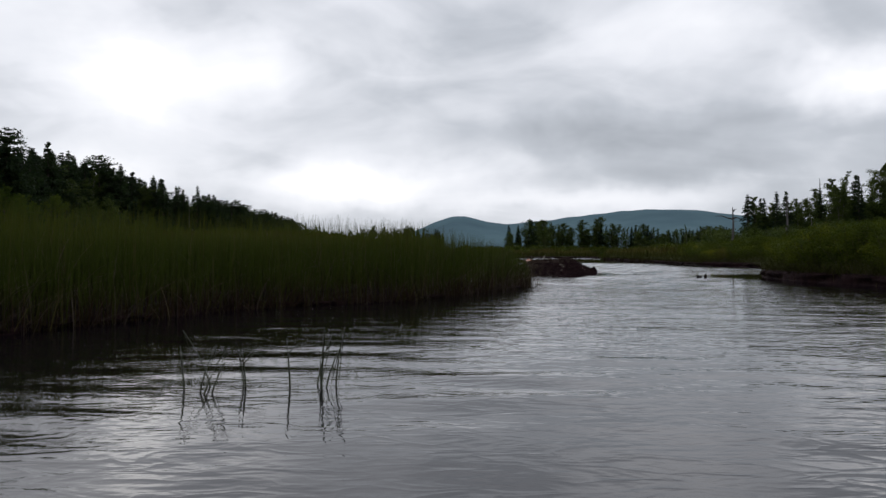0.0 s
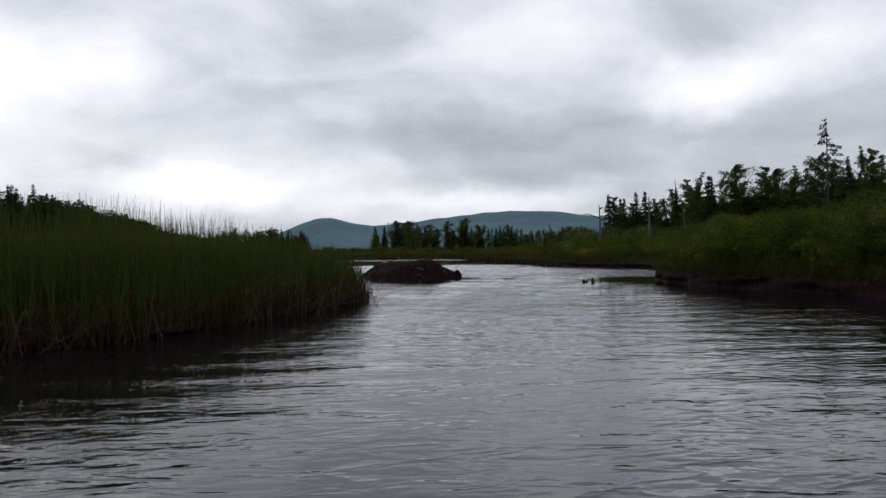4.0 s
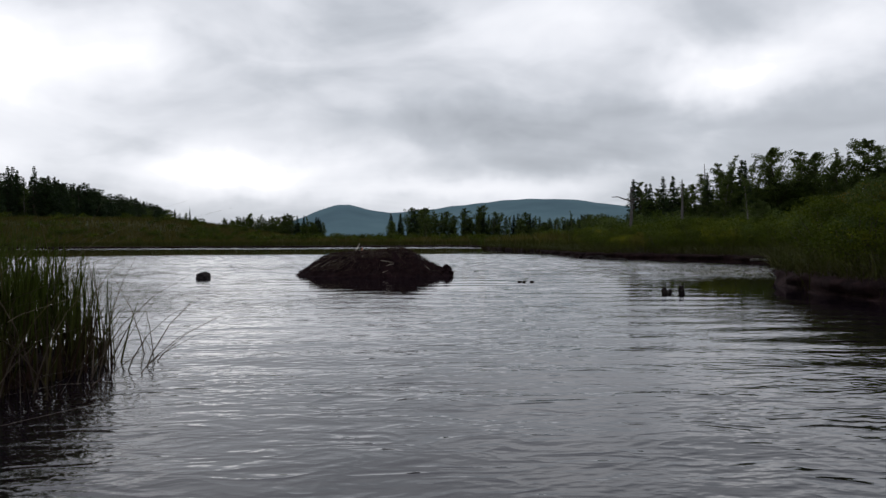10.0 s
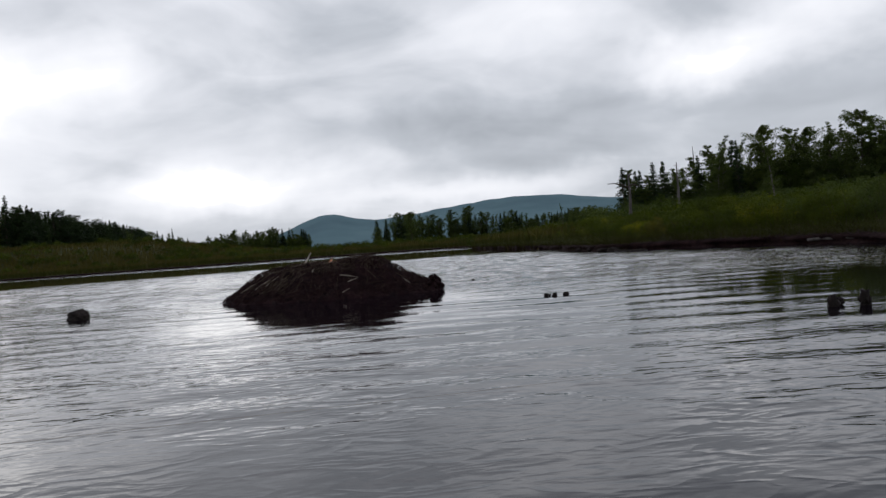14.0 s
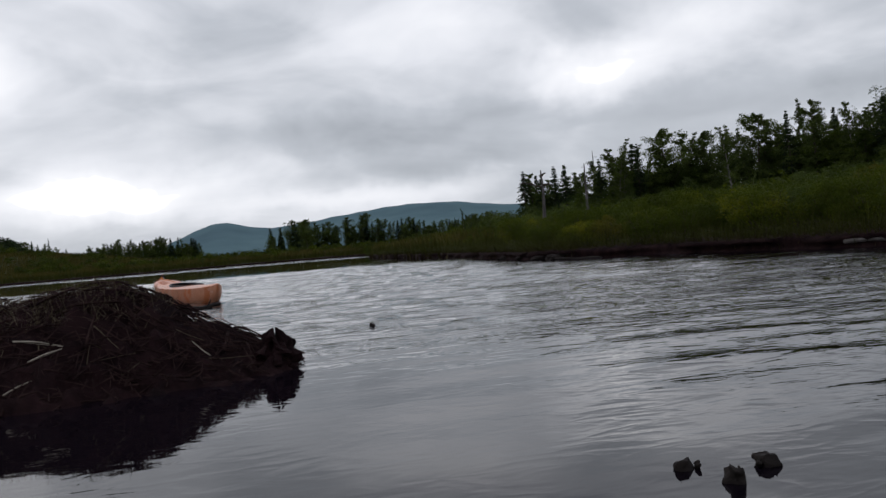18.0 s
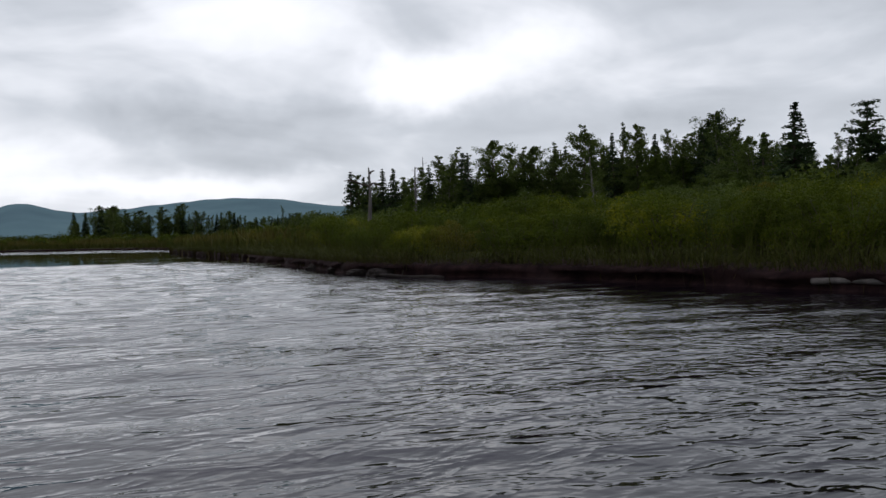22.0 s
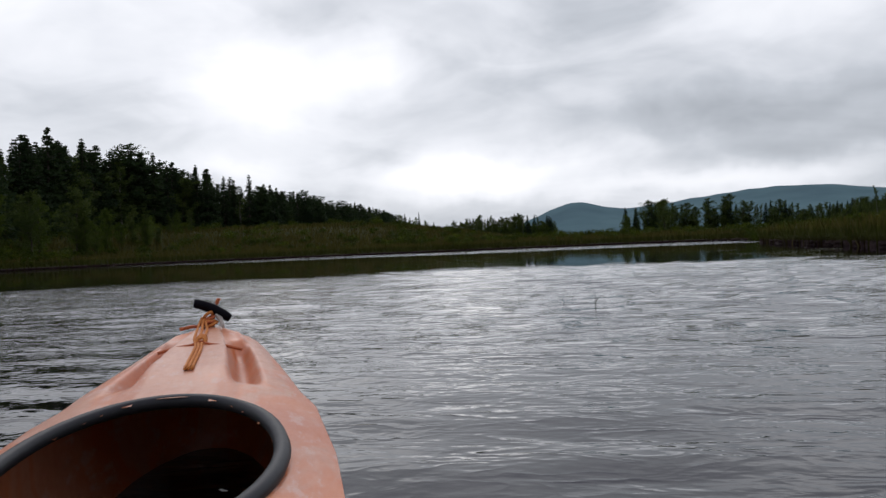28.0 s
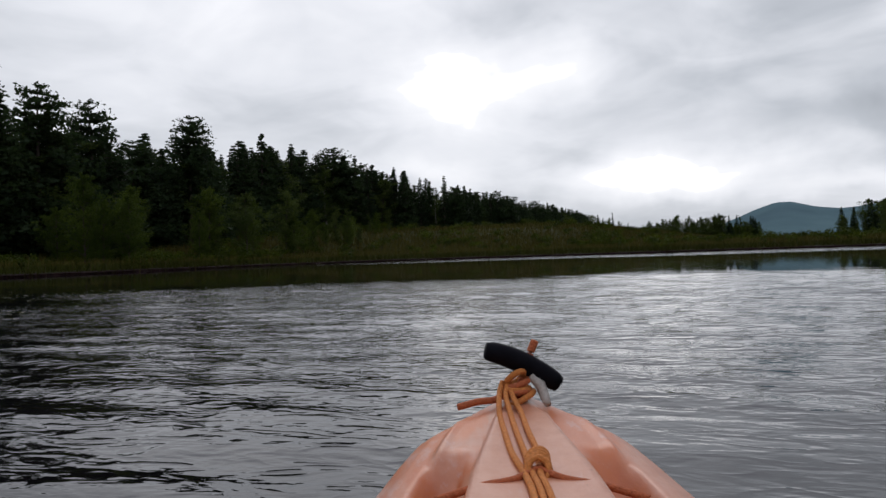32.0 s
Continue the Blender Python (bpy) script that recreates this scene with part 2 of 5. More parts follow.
def ground_material():
    m, n, p = material("marsh_ground")
    co = n.make("ShaderNodeTexCoord").outputs["Object"]
    a, b = n.noise(co, 0.12, 5, 0.6), n.noise(co, 2.2, 6, 0.7)
    col = n.ramp(a, [(0.3, (0.018, 0.024, 0.005)), (0.5, (0.028, 0.033, 0.006)), (0.72, (0.040, 0.036, 0.009))])
    sep = n.make("ShaderNodeSeparateXYZ")
    n.put(sep.inputs[0], co)
    mud = n.range(n.math("ADD", sep.outputs[2], n.math("MULTIPLY", b, 0.12)), 0.16, 0.34)
    col = n.mix(mud, (0.014, 0.009, 0.007), n.mix(n.math("MULTIPLY", b, 0.6), col, (0.012, 0.015, 0.004)))
    n.put(p.inputs["Base Color"], col)
    p.inputs["Roughness"].default_value = 0.9
    p.inputs["Specular IOR Level"].default_value = 0.05
    bump(n, p, b, 0.8, 0.12)
    return m


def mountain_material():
    m, n, p = material("hazed_wooded_mountain")
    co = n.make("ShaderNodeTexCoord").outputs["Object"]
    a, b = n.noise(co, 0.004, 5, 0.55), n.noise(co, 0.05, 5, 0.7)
    # the haze of distance is painted into these blue-green base colours
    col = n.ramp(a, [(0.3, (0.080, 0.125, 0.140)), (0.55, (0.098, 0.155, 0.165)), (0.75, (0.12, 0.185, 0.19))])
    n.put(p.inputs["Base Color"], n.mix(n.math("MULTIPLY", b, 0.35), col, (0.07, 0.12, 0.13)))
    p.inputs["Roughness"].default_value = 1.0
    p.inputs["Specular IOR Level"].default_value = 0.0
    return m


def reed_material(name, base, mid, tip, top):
    """Stalks: dark brown low down, green above, drier tips; each stalk a little different."""
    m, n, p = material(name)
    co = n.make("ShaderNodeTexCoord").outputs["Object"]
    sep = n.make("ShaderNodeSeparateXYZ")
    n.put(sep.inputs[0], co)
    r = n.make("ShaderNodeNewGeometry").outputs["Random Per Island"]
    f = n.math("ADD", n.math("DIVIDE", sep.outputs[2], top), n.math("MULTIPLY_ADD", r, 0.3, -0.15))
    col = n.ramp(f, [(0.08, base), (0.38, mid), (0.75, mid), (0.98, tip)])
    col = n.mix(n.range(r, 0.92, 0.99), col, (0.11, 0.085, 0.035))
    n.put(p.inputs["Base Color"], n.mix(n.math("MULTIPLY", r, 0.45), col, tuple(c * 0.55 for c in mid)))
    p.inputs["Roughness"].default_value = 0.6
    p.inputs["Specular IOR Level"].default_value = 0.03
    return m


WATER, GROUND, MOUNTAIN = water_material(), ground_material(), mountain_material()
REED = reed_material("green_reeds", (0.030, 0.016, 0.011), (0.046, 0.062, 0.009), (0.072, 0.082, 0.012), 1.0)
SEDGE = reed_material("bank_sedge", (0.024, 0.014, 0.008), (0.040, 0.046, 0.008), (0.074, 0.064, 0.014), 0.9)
SPRUCE = foliage("spruce_needles", (0.014, 0.024, 0.013), (0.031, 0.049, 0.020))
BROAD = foliage("broad_leaves", (0.032, 0.048, 0.014), (0.072, 0.094, 0.024))
LIME = foliage("light_leaves", (0.028, 0.046, 0.008), (0.066, 0.090, 0.014))
SHRUB = foliage("shrub_leaves", (0.018, 0.030, 0.005), (0.062, 0.078, 0.007), (0.150, 0.144, 0.010))
RUSTY = foliage("rusty_shrub_leaves", (0.044, 0.044, 0.008), (0.10, 0.086, 0.012), (0.14, 0.085, 0.014))
BARK = bark("dark_bark", (0.030, 0.024, 0.019), (0.085, 0.070, 0.055))
PALE = bark("pale_bark", (0.07, 0.065, 0.055), (0.20, 0.19, 0.17))
DEAD = bark("weathered_dead_wood", (0.045, 0.040, 0.036), (0.13, 0.12, 0.11))
LODGE_MUD = bark("black_mud_and_rotten_wood", (0.003, 0.0018, 0.002), (0.024, 0.012, 0.012), 7.0, 0.03, 0.05)
MUD = bark("dark_mud_and_peat", (0.006, 0.0035, 0.004), (0.030, 0.016, 0.015), 5.0, 0.04, 0.06)
STICK = bark("dull_brown_sticks", (0.007, 0.004, 0.004), (0.040, 0.023, 0.020), 9.0, 0.03)
PEELED = bark("peeled_pale_stick", (0.20, 0.17, 0.13), (0.38, 0.34, 0.27), 9.0)
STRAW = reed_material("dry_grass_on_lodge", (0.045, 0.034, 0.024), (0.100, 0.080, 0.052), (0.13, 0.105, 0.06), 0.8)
WET = bark("black_wet_wood", (0.008, 0.007, 0.006), (0.028, 0.022, 0.018), 12.0)
PAD = foliage("floating_leaves", (0.030, 0.038, 0.012), (0.060, 0.060, 0.020), rough=0.3)


# ---------------------------------------------------------------- mesh tools
def mesh_of(name, verts, faces, mat, smooth=False):
    """A mesh from an array of points and an array of triangles or quads."""
    verts, faces = np.asarray(verts, np.float32), np.asarray(faces, np.int32)
    k = faces.shape[1]
    me = bpy.data.meshes.new(name)
    me.vertices.add(len(verts))
    me.vertices.foreach_set("co", verts.ravel())
    me.loops.add(faces.size)
    me.loops.foreach_set("vertex_index", faces.ravel())
    me.polygons.add(len(faces))
    me.polygons.foreach_set("loop_start", np.arange(len(faces), dtype=np.int32) * k)
    me.polygons.foreach_set("use_smooth", np.full(len(faces), smooth))
    me.materials.append(mat)
    me.update(calc_edges=True)
    me.validate()
    return me


def joined(parts):
    """One set of points and quads out of several."""
    vs, fs, at = [], [], 0
    for v, f in parts:
        vs.append(v)
        fs.append(np.asarray(f) + at)
        at += len(v)
    return np.concatenate(vs), np.concatenate(fs)


def tube(points, radii, sides=6, cap=True):
    """A tapered round stick along points, as quads."""
    pts = np.asarray(points, float)
    radii = np.broadcast_to(np.asarray(radii, float), len(pts))
    tan = np.gradient(pts, axis=0)
    tan /= np.linalg.norm(tan, axis=1)[:, None] + 1e-9
    ref = np.where(np.abs(tan[:, 2:3]) > 0.9, [[1.0, 0, 0]], [[0, 0, 1.0]])
    a = np.cross(tan, ref)
    a /= np.linalg.norm(a, axis=1)[:, None] + 1e-9
    b = np.cross(tan, a)
    ang = np.linspace(0, 2 * np.pi, sides, endpoint=False)
    ring = a[:, None] * np.cos(ang)[None, :, None] + b[:, None] * np.sin(ang)[None, :, None]
    v = (pts[:, None] + ring * radii[:, None, None]).reshape(-1, 3)
    i, j = np.meshgrid(np.arange(len(pts) - 1), np.arange(sides), indexing="ij")
    j2 = (j + 1) % sides
    f = np.stack([i * sides + j, i * sides + j2, (i + 1) * sides + j2, (i + 1) * sides + j], -1).reshape(-1, 4)
    if cap:
        n = len(v)
        v = np.concatenate([v, pts[[0, -1]]])
        k = np.arange(0, sides, 2)
        e = (len(pts) - 1) * sides
        f = np.concatenate([f, np.stack([np.full(len(k), n), (k + 2) % sides, k + 1, k], -1),
                            np.stack([np.full(len(k), n + 1), e + k, e + k + 1, e + (k + 2) % sides], -1)])
    return v, f


def leaf_quads(c, size, rng, flat=0.0):
    """Diamond leaves at the points c, turned at random; flat presses them level."""
    c = np.asarray(c, float)
    n = len(c)
    a, b = rng.normal(size=(n, 3)), rng.normal(size=(n, 3))
    a[:, 2] *= 1 - flat
    a /= np.linalg.norm(a, axis=1)[:, None]
    b -= (a * b).sum(1)[:, None] * a
    b /= np.linalg.norm(b, axis=1)[:, None]
    s = (np.broadcast_to(size, n) * rng.uniform(0.65, 1.35, n))[:, None]
    v = np.stack([c - a * s, c + b * s * 0.55, c + a * s, c - b * s * 0.55], 1).reshape(-1, 3)
    return v, np.arange(4 * n).reshape(-1, 4)


def shell(rng, n, lowest=-0.5):
    """Unit directions out of a clump, few of them downwards."""
    d = rng.normal(size=(n, 3))
    d /= np.linalg.norm(d, axis=1)[:, None]
    d[:, 2] = np.where(d[:, 2] < lowest, -d[:, 2], d[:, 2])
    return d


def clump_leaves(c, out, size, rng, loose=0.8):
    """Leaves at the points c that face roughly along out, as on the outside of a clump."""
    n = len(c)
    nn = out + loose * rng.normal(size=(n, 3)) + (0, 0, 0.35)
    nn /= np.linalg.norm(nn, axis=1)[:, None] + 1e-9
    a = np.cross(nn, rng.normal(size=(n, 3)))
    a /= np.linalg.norm(a, axis=1)[:, None] + 1e-9
    b = np.cross(nn, a)
    k = (np.broadcast_to(size, n) * rng.uniform(0.6, 1.35, n))[:, None]
    v = np.stack([c - a * k, c + b * k * 0.6, c + a * k, c - b * k * 0.6], 1).reshape(-1, 3)
    return v, np.arange(4 * n).reshape(-1, 4)


def blades(xyz, height, width, rng, lean=0.18, levels=3, bend=0.25):
    """Upright stalks and blades at the points, each a bent tapering ribbon."""
    xyz = np.asarray(xyz, float)
    n = len(xyz)
    h, w = np.broadcast_to(height, n), np.broadcast_to(width, n)
    ang, turn = rng.uniform(0, 2 * np.pi, n), rng.uniform(0, np.pi, n)
    tilt = np.abs(rng.normal(0, lean, n))
    t = np.linspace(0, 1, levels + 1)
    out = (tilt[:, None] * t + bend * tilt[:, None] * t**3) * h[:, None]
    mid = np.stack([xyz[:, 0:1] + np.cos(ang)[:, None] * out, xyz[:, 1:2] + np.sin(ang)[:, None] * out,
                    xyz[:, 2:3] + h[:, None] * (t - 0.25 * tilt[:, None] * t**2)], -1)
    side = np.stack([np.cos(turn), np.sin(turn), 0 * turn], -1)[:, None] * (w[:, None] * (1 - 0.85 * t**1.5))[..., None] * 0.5
    v = np.stack([mid - side, mid + side], 2).reshape(-1, 3)
    k = np.arange(levels) * 2
    f = np.stack([k, k + 1, k + 3, k + 2], -1)[None] + (np.arange(n) * (levels + 1) * 2)[:, None, None]
    return v, f.reshape(-1, 4)


def thing(name, label, category, group="", at=None):
    ob = new(name)
    ob.empty_display_size = 0.2
    if at is not None:
        ob.matrix_world = at
    return tagged(ob, label, category, group)


def part(name, data, parent, label=""):
    ob = new(name, data)
    ob.parent = parent
    return tagged(ob, label)


def stuff(name, vf, mat, label, category, smooth=False):
    return tagged(new(name, mesh_of(name, *vf, mat, smooth)), label, category, kind="stuff")


# ---------------------------------------------------------------- ground and water
SHORE = np.array([
    (10, -70), (10, -20), (9.6, 5), (9.4, 15), (8.8, 20.8), (9.2, 24), (10.2, 26.5), (12.2, 29.5), (14.6, 32), (15.5, 35),
    (15.2, 37.5), (14.8, 40), (14.4, 42.3), (13.2, 43.6), (13.0, 46), (13.6, 51), (14.6, 60), (15.4, 70), (16.5, 85), (18, 100),
    (22, 116), (20, 138), (8, 142), (-10, 131), (-25, 133), (-40, 132), (-48, 112), (-46, 90), (-45, 70), (-48, 45),
    (-48, 25), (-20, 21), (-6, 20), (1.4, 19.15), (2.05, 18.7), (1.85, 17.85), (1.25, 16.0), (0.3, 13.8), (-0.3, 12.4), (-1.4, 11.5),
    (-2.4, 10.3), (-3.2, 8), (-4.2, 5), (-5.5, 0), (-7, -10), (-9, -70)], float)


def inland(x, y):
    """Distance from the shore line: above zero on land, below zero on the water."""
    p = np.stack([np.ravel(x), np.ravel(y)], -1).astype(float)
    best, inside = np.full(len(p), 1e9), np.zeros(len(p), bool)
    for a, b in zip(SHORE, np.roll(SHORE, -1, 0)):
        d = b - a
        t = np.clip(((p - a) @ d) / (d @ d), 0, 1)
        best = np.minimum(best, np.linalg.norm(p - a - t[:, None] * d, axis=1))
        if a[1] != b[1]:
            hit = ((a[1] > p[:, 1]) != (b[1] > p[:, 1])) & (p[:, 0] < d[0] * (p[:, 1] - a[1]) / d[1] + a[0])
            inside ^= hit
    return np.where(inside, -best, best).reshape(np.shape(x))


def smooth01(v):
    v = np.clip(v, 0, 1)
    return v * v * (3 - 2 * v)


def rolling(x, y, d):
    """The lie of the land away from the water."""
    rise = 0.012 * np.minimum(np.maximum(d, 0), 110)
    wave = 0.10 * np.sin(x * 0.9 + 1.3 * np.sin(y * 0.5)) * np.cos(y * 0.7) * smooth01(d / 3)
    west = 4.5 * smooth01((d - 5) / 60) * smooth01((-x - 2) / 40) * smooth01((y - 75) / 40)
    east = 0.016 * np.clip(d, 0, 55) * smooth01((x - 8) / 4) * smooth01((130 - y) / 40) + 1.5 * smooth01((x - 55) / 60)
    return rise + wave + west + east


def lie(x, y):
    """Height of the land on which plants stand; below zero under water."""
    x, y = np.asarray(x, float), np.asarray(y, float)
    d = inland(x, y)
    return np.where(d > 0, 0.28 * (1 - np.exp(-np.maximum(d, 0) / 0.10)) + rolling(x, y, d), -0.7 * (1 - np.exp(np.minimum(d, 0) / 0.9)) - 0.02)


def bed(x, y):
    """Height of the ground sheet, which dips under the peat banks."""
    d = inland(x, y)
    return np.where(d > 0.7, 0.30 * smooth01((d - 0.7) / 1.5) - 0.05 + rolling(x, y, d), -0.7 * (1 - np.exp(np.minimum(d - 0.7, 0) / 0.9)) - 0.05)


def axis(lo, hi, centre, near, count):
    u = np.linspace(-1, 1, count)
    k = 6.2
    s = np.sinh(k * u) / np.sinh(k)
    return centre + np.where(u < 0, -s * (lo - centre), s * (hi - centre))


gx, gy = np.meshgrid(axis(-4800, 4800, 6, 1, 300), axis(-4800, 4800, 32, 1, 300))
gz = bed(gx, gy)
gi = np.arange(300 * 300).reshape(300, 300)
gf = np.stack([gi[:-1, :-1], gi[:-1, 1:], gi[1:, 1:], gi[1:, :-1]], -1).reshape(-1, 4)
tagged(new("ground", mesh_of("ground", np.stack([gx, gy, gz], -1).reshape(-1, 3), gf, GROUND, True)),
       "marshy ground with dark peat banks and sedge meadow", "ground", kind="structure")

# peat banks with a ragged undercut edge along the river
def bank(name, line, label, tall=1.0):
    p = np.array(line, float)
    ln = np.r_[0, np.cumsum(np.linalg.norm(np.diff(p, axis=0), axis=1))]
    s = np.arange(0, ln[-1], 0.22)
    c = np.stack([np.interp(s, ln, p[:, 0]), np.interp(s, ln, p[:, 1])], -1)
    for _ in range(6):
        c[1:-1] = (c[:-2] + 2 * c[1:-1] + c[2:]) / 4
    t = np.gradient(c, axis=0)
    t /= np.linalg.norm(t, axis=1)[:, None]
    out = np.stack([t[:, 1], -t[:, 0]], -1)
    prof = np.array([(-0.30, -0.25), (-0.06, -0.03), (0.02, 0.05), (-0.02, 0.13), (-0.05, 0.20), (0.02, 0.27), (0.25, 0.30), (0.9, 0.31), (1.7, 0.31), (2.4, 0.20)])
    rows = []
    for k, (o, z) in enumerate(prof):
        rag = np.array([noise.fractal((a * 1.1, b * 1.1, 0.35 * k), 0.8, 2.0, 4) for a, b in c])
        rag2 = np.array([noise.noise((a * 4.5, b * 4.5, 2.0 * k)) for a, b in c])
        w = 0.17 * rag + 0.05 * rag2
        rows.append(np.concatenate([c + out * (o + w)[:, None], (z * (tall if z > 0 else 1) + (0.05 * rag2 + 0.04 * rag) * (z > 0))[:, None]], 1))
    v = np.array(rows)
    i = np.arange(v.shape[0] * v.shape[1]).reshape(v.shape[:2])
    f = np.stack([i[:-1, :-1], i[:-1, 1:], i[1:, 1:], i[1:, :-1]], -1).reshape(-1, 4)
    tagged(new(name, mesh_of(name, v.reshape(-1, 3), f, MUD, True)), label, "bank", kind="structure")


bank("bank_east", SHORE[1:21], "dark peat bank with ragged edge along the river", 0.8)
bank("bank_west", SHORE[31:45], "dark peat foot of the reed bed", 0.22)
bank("bank_north", SHORE[20:32], "low dark edge of the marsh around the lake", 0.6)

def wind_waves(x, y):
    """Short wind waves on the water: many crests that run about east to west, weaker in the lee of banks and lodge."""
    g = np.random.default_rng(91)
    h = np.zeros_like(x)
    for _ in range(28):
        length, way, phase = math.exp(g.uniform(math.log(0.32), math.log(0.9))), g.normal(0.10, 0.27), g.uniform(0, 6.28)
        wander = 0.8 * np.sin(x * g.uniform(0.2, 0.7) + g.uniform(0, 6)) + 0.8 * np.sin(y * g.uniform(0.1, 0.4) + g.uniform(0, 6))
        k = 2 * math.pi / length
        h += 0.0185 / k * np.sin(k * (math.sin(way) * x + math.cos(way) * y) + phase + wander)
    lane = 0.72 + 0.28 * np.sin(0.33 * x + 0.9 * np.sin(0.21 * y)) * np.sin(0.24 * y + 1.1 + 0.5 * np.sin(0.3 * x))
    lane = lane * (0.42 + 0.58 * smooth01((y - 22) / 16)) * smooth01((64 - y) / 12) * smooth01((y + 2) / 6) * smooth01((x + 14) / 6)
    lane = lane * (0.18 + 0.82 * smooth01((np.hypot((x - 4.3) * 0.8, (y - 28.2) * 0.6) - 0.7) / 2.2))
    lane = lane * (0.12 + 0.88 * smooth01((np.hypot((x - 9.8) * 0.8, (y - 24.4) * 0.55) - 0.8) / 2.2))
    return h * lane * smooth01((-inland(x, y) + 0.1) / 1.2)


wx, wy = np.meshgrid(np.r_[np.linspace(-75, -15, 12), np.arange(-14, 16.05, 0.105), np.linspace(18, 40, 6)],
                     np.r_[np.linspace(-72, -4, 12), np.arange(-2, 64.05, 0.105), np.linspace(66, 140, 16)])
wi = np.arange(wx.size).reshape(wx.shape)
wf = np.stack([wi[:-1, :-1], wi[:-1, 1:], wi[1:, 1:], wi[1:, :-1]], -1).reshape(-1, 4)
tagged(new("water", mesh_of("water", np.stack([wx, wy, wind_waves(wx, wy)], -1).reshape(-1, 3), wf, WATER, True)),
       "dark river water ruffled by wind under grey sky", "water", kind="structure")


# far wooded mountains behind the valley: bearing and height in degrees
RIDGE = ((-60, 0.6), (-30, 0.7), (-14, 0.9), (-10, 1.25), (-6.5, 1.0), (-4.0, 1.15), (-2.0, 2.05), (-0.4, 2.62), (0.6, 2.60), (2.0, 2.25), (3.4, 2.05),
         (5.5, 2.25), (8.0, 2.55), (10.5, 2.85), (13.5, 3.02), (16.0, 2.9), (18.5, 2.5), (22, 2.1), (30, 1.6), (60, 1.0))
rb = np.radians(np.linspace(-60, 60, 340))
rise = np.interp(np.degrees(rb), *np.array(RIDGE).T)
rr = np.array([2600, 2900, 3200, 3500, 3800, 4000, 4250, 4600.0])
lift = np.array([-0.01, 0.10, 0.30, 0.58, 0.86, 1.0, 0.8, 0.1])
mz = np.tan(np.radians(rise))[None] * 4000 * lift[:, None]
wob = np.array([[noise.noise((math.sin(b) * 40, math.cos(b) * 40, r * 0.002)) for b in rb] for r in rr])
mz = mz + wob * 9 * (lift[:, None] > 0.05)
mx, my = rr[:, None] * np.sin(rb), rr[:, None] * np.cos(rb)
mi = np.arange(mz.size).reshape(mz.shape)
mf = np.stack([mi[:-1, :-1], mi[:-1, 1:], mi[1:, 1:], mi[1:, :-1]], -1).reshape(-1, 4)
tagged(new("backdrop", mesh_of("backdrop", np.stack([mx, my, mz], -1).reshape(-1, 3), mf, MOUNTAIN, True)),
       "far wooded mountains in blue-green haze colour under low cloud", "mountain", kind="structure")


# ---------------------------------------------------------------- trees
def puff(rng, n):
    """Points spread evenly through a ball, so that no leaf floats far off."""
    v = rng.normal(size=(n, 3))
    return v / np.linalg.norm(v, axis=1)[:, None] * rng.random((n, 1)) ** 0.45


def conifer(name, h, r, seed, label, gaps=0.0, pine=False):
    """A spruce or pine: tapered trunk and whorls of drooping boughs with needle clumps."""
    rng = np.random.default_rng(seed)
    root = thing(name, label, "tree", "trees of the forest edge")
    z = np.linspace(0, h, 9)
    sway = np.stack([0.06 * np.sin(z * 0.5 + seed), 0.06 * np.cos(z * 0.4), z], -1)
    pts, sizes, limbs = [], [], [tube(sway, 0.02 + 0.016 * h * (1 - z / h))]
    lo = 0.10 if pine else 0.04
    levels = int(h * (3.0 if pine else 4.4))
    for k in range(levels):
        f = lo + (1 - lo) * (k + rng.uniform(0, 0.8)) / levels
        reach = r * ((1 - f) ** 0.8 if not pine else (0.12 + (1 - f) ** 0.55 * 0.95)) * rng.uniform(0.7, 1.15) + 0.04
        for _ in range(int(rng.integers(4, 7))):
            if rng.random() < gaps:
                continue
            a = rng.uniform(0, 2 * np.pi)
            n = max(3, int(reach * 6))
            t = np.linspace(0.1, 1, n)
            drop = (-0.28 if not pine else 0.22) * reach * t**1.4
            line = np.stack([np.cos(a) * reach * t, np.sin(a) * reach * t, f * h + drop], -1)
            limbs.append(tube(line[[0, n // 2, -1]], np.array([0.03, 0.02, 0.006]), 4, False))
            c = np.repeat(line, 7, 0)
            spread = 0.05 + 0.15 * reach * np.repeat(t, 7)[:, None]
            sizes.append(np.full(len(c), 0.075 + 0.05 * min(reach, 1.6)))
            pts.append(c + puff(rng, len(c)) * 1.6 * spread * np.array([1, 1, 0.85]))
    c = np.concatenate(pts)
    part("crown", mesh_of("crown", *leaf_quads(c, np.concatenate(sizes), rng, 0.3), SPRUCE), root)
    part("trunk", mesh_of("trunk", *joined(limbs), BARK, True), root)
    return root


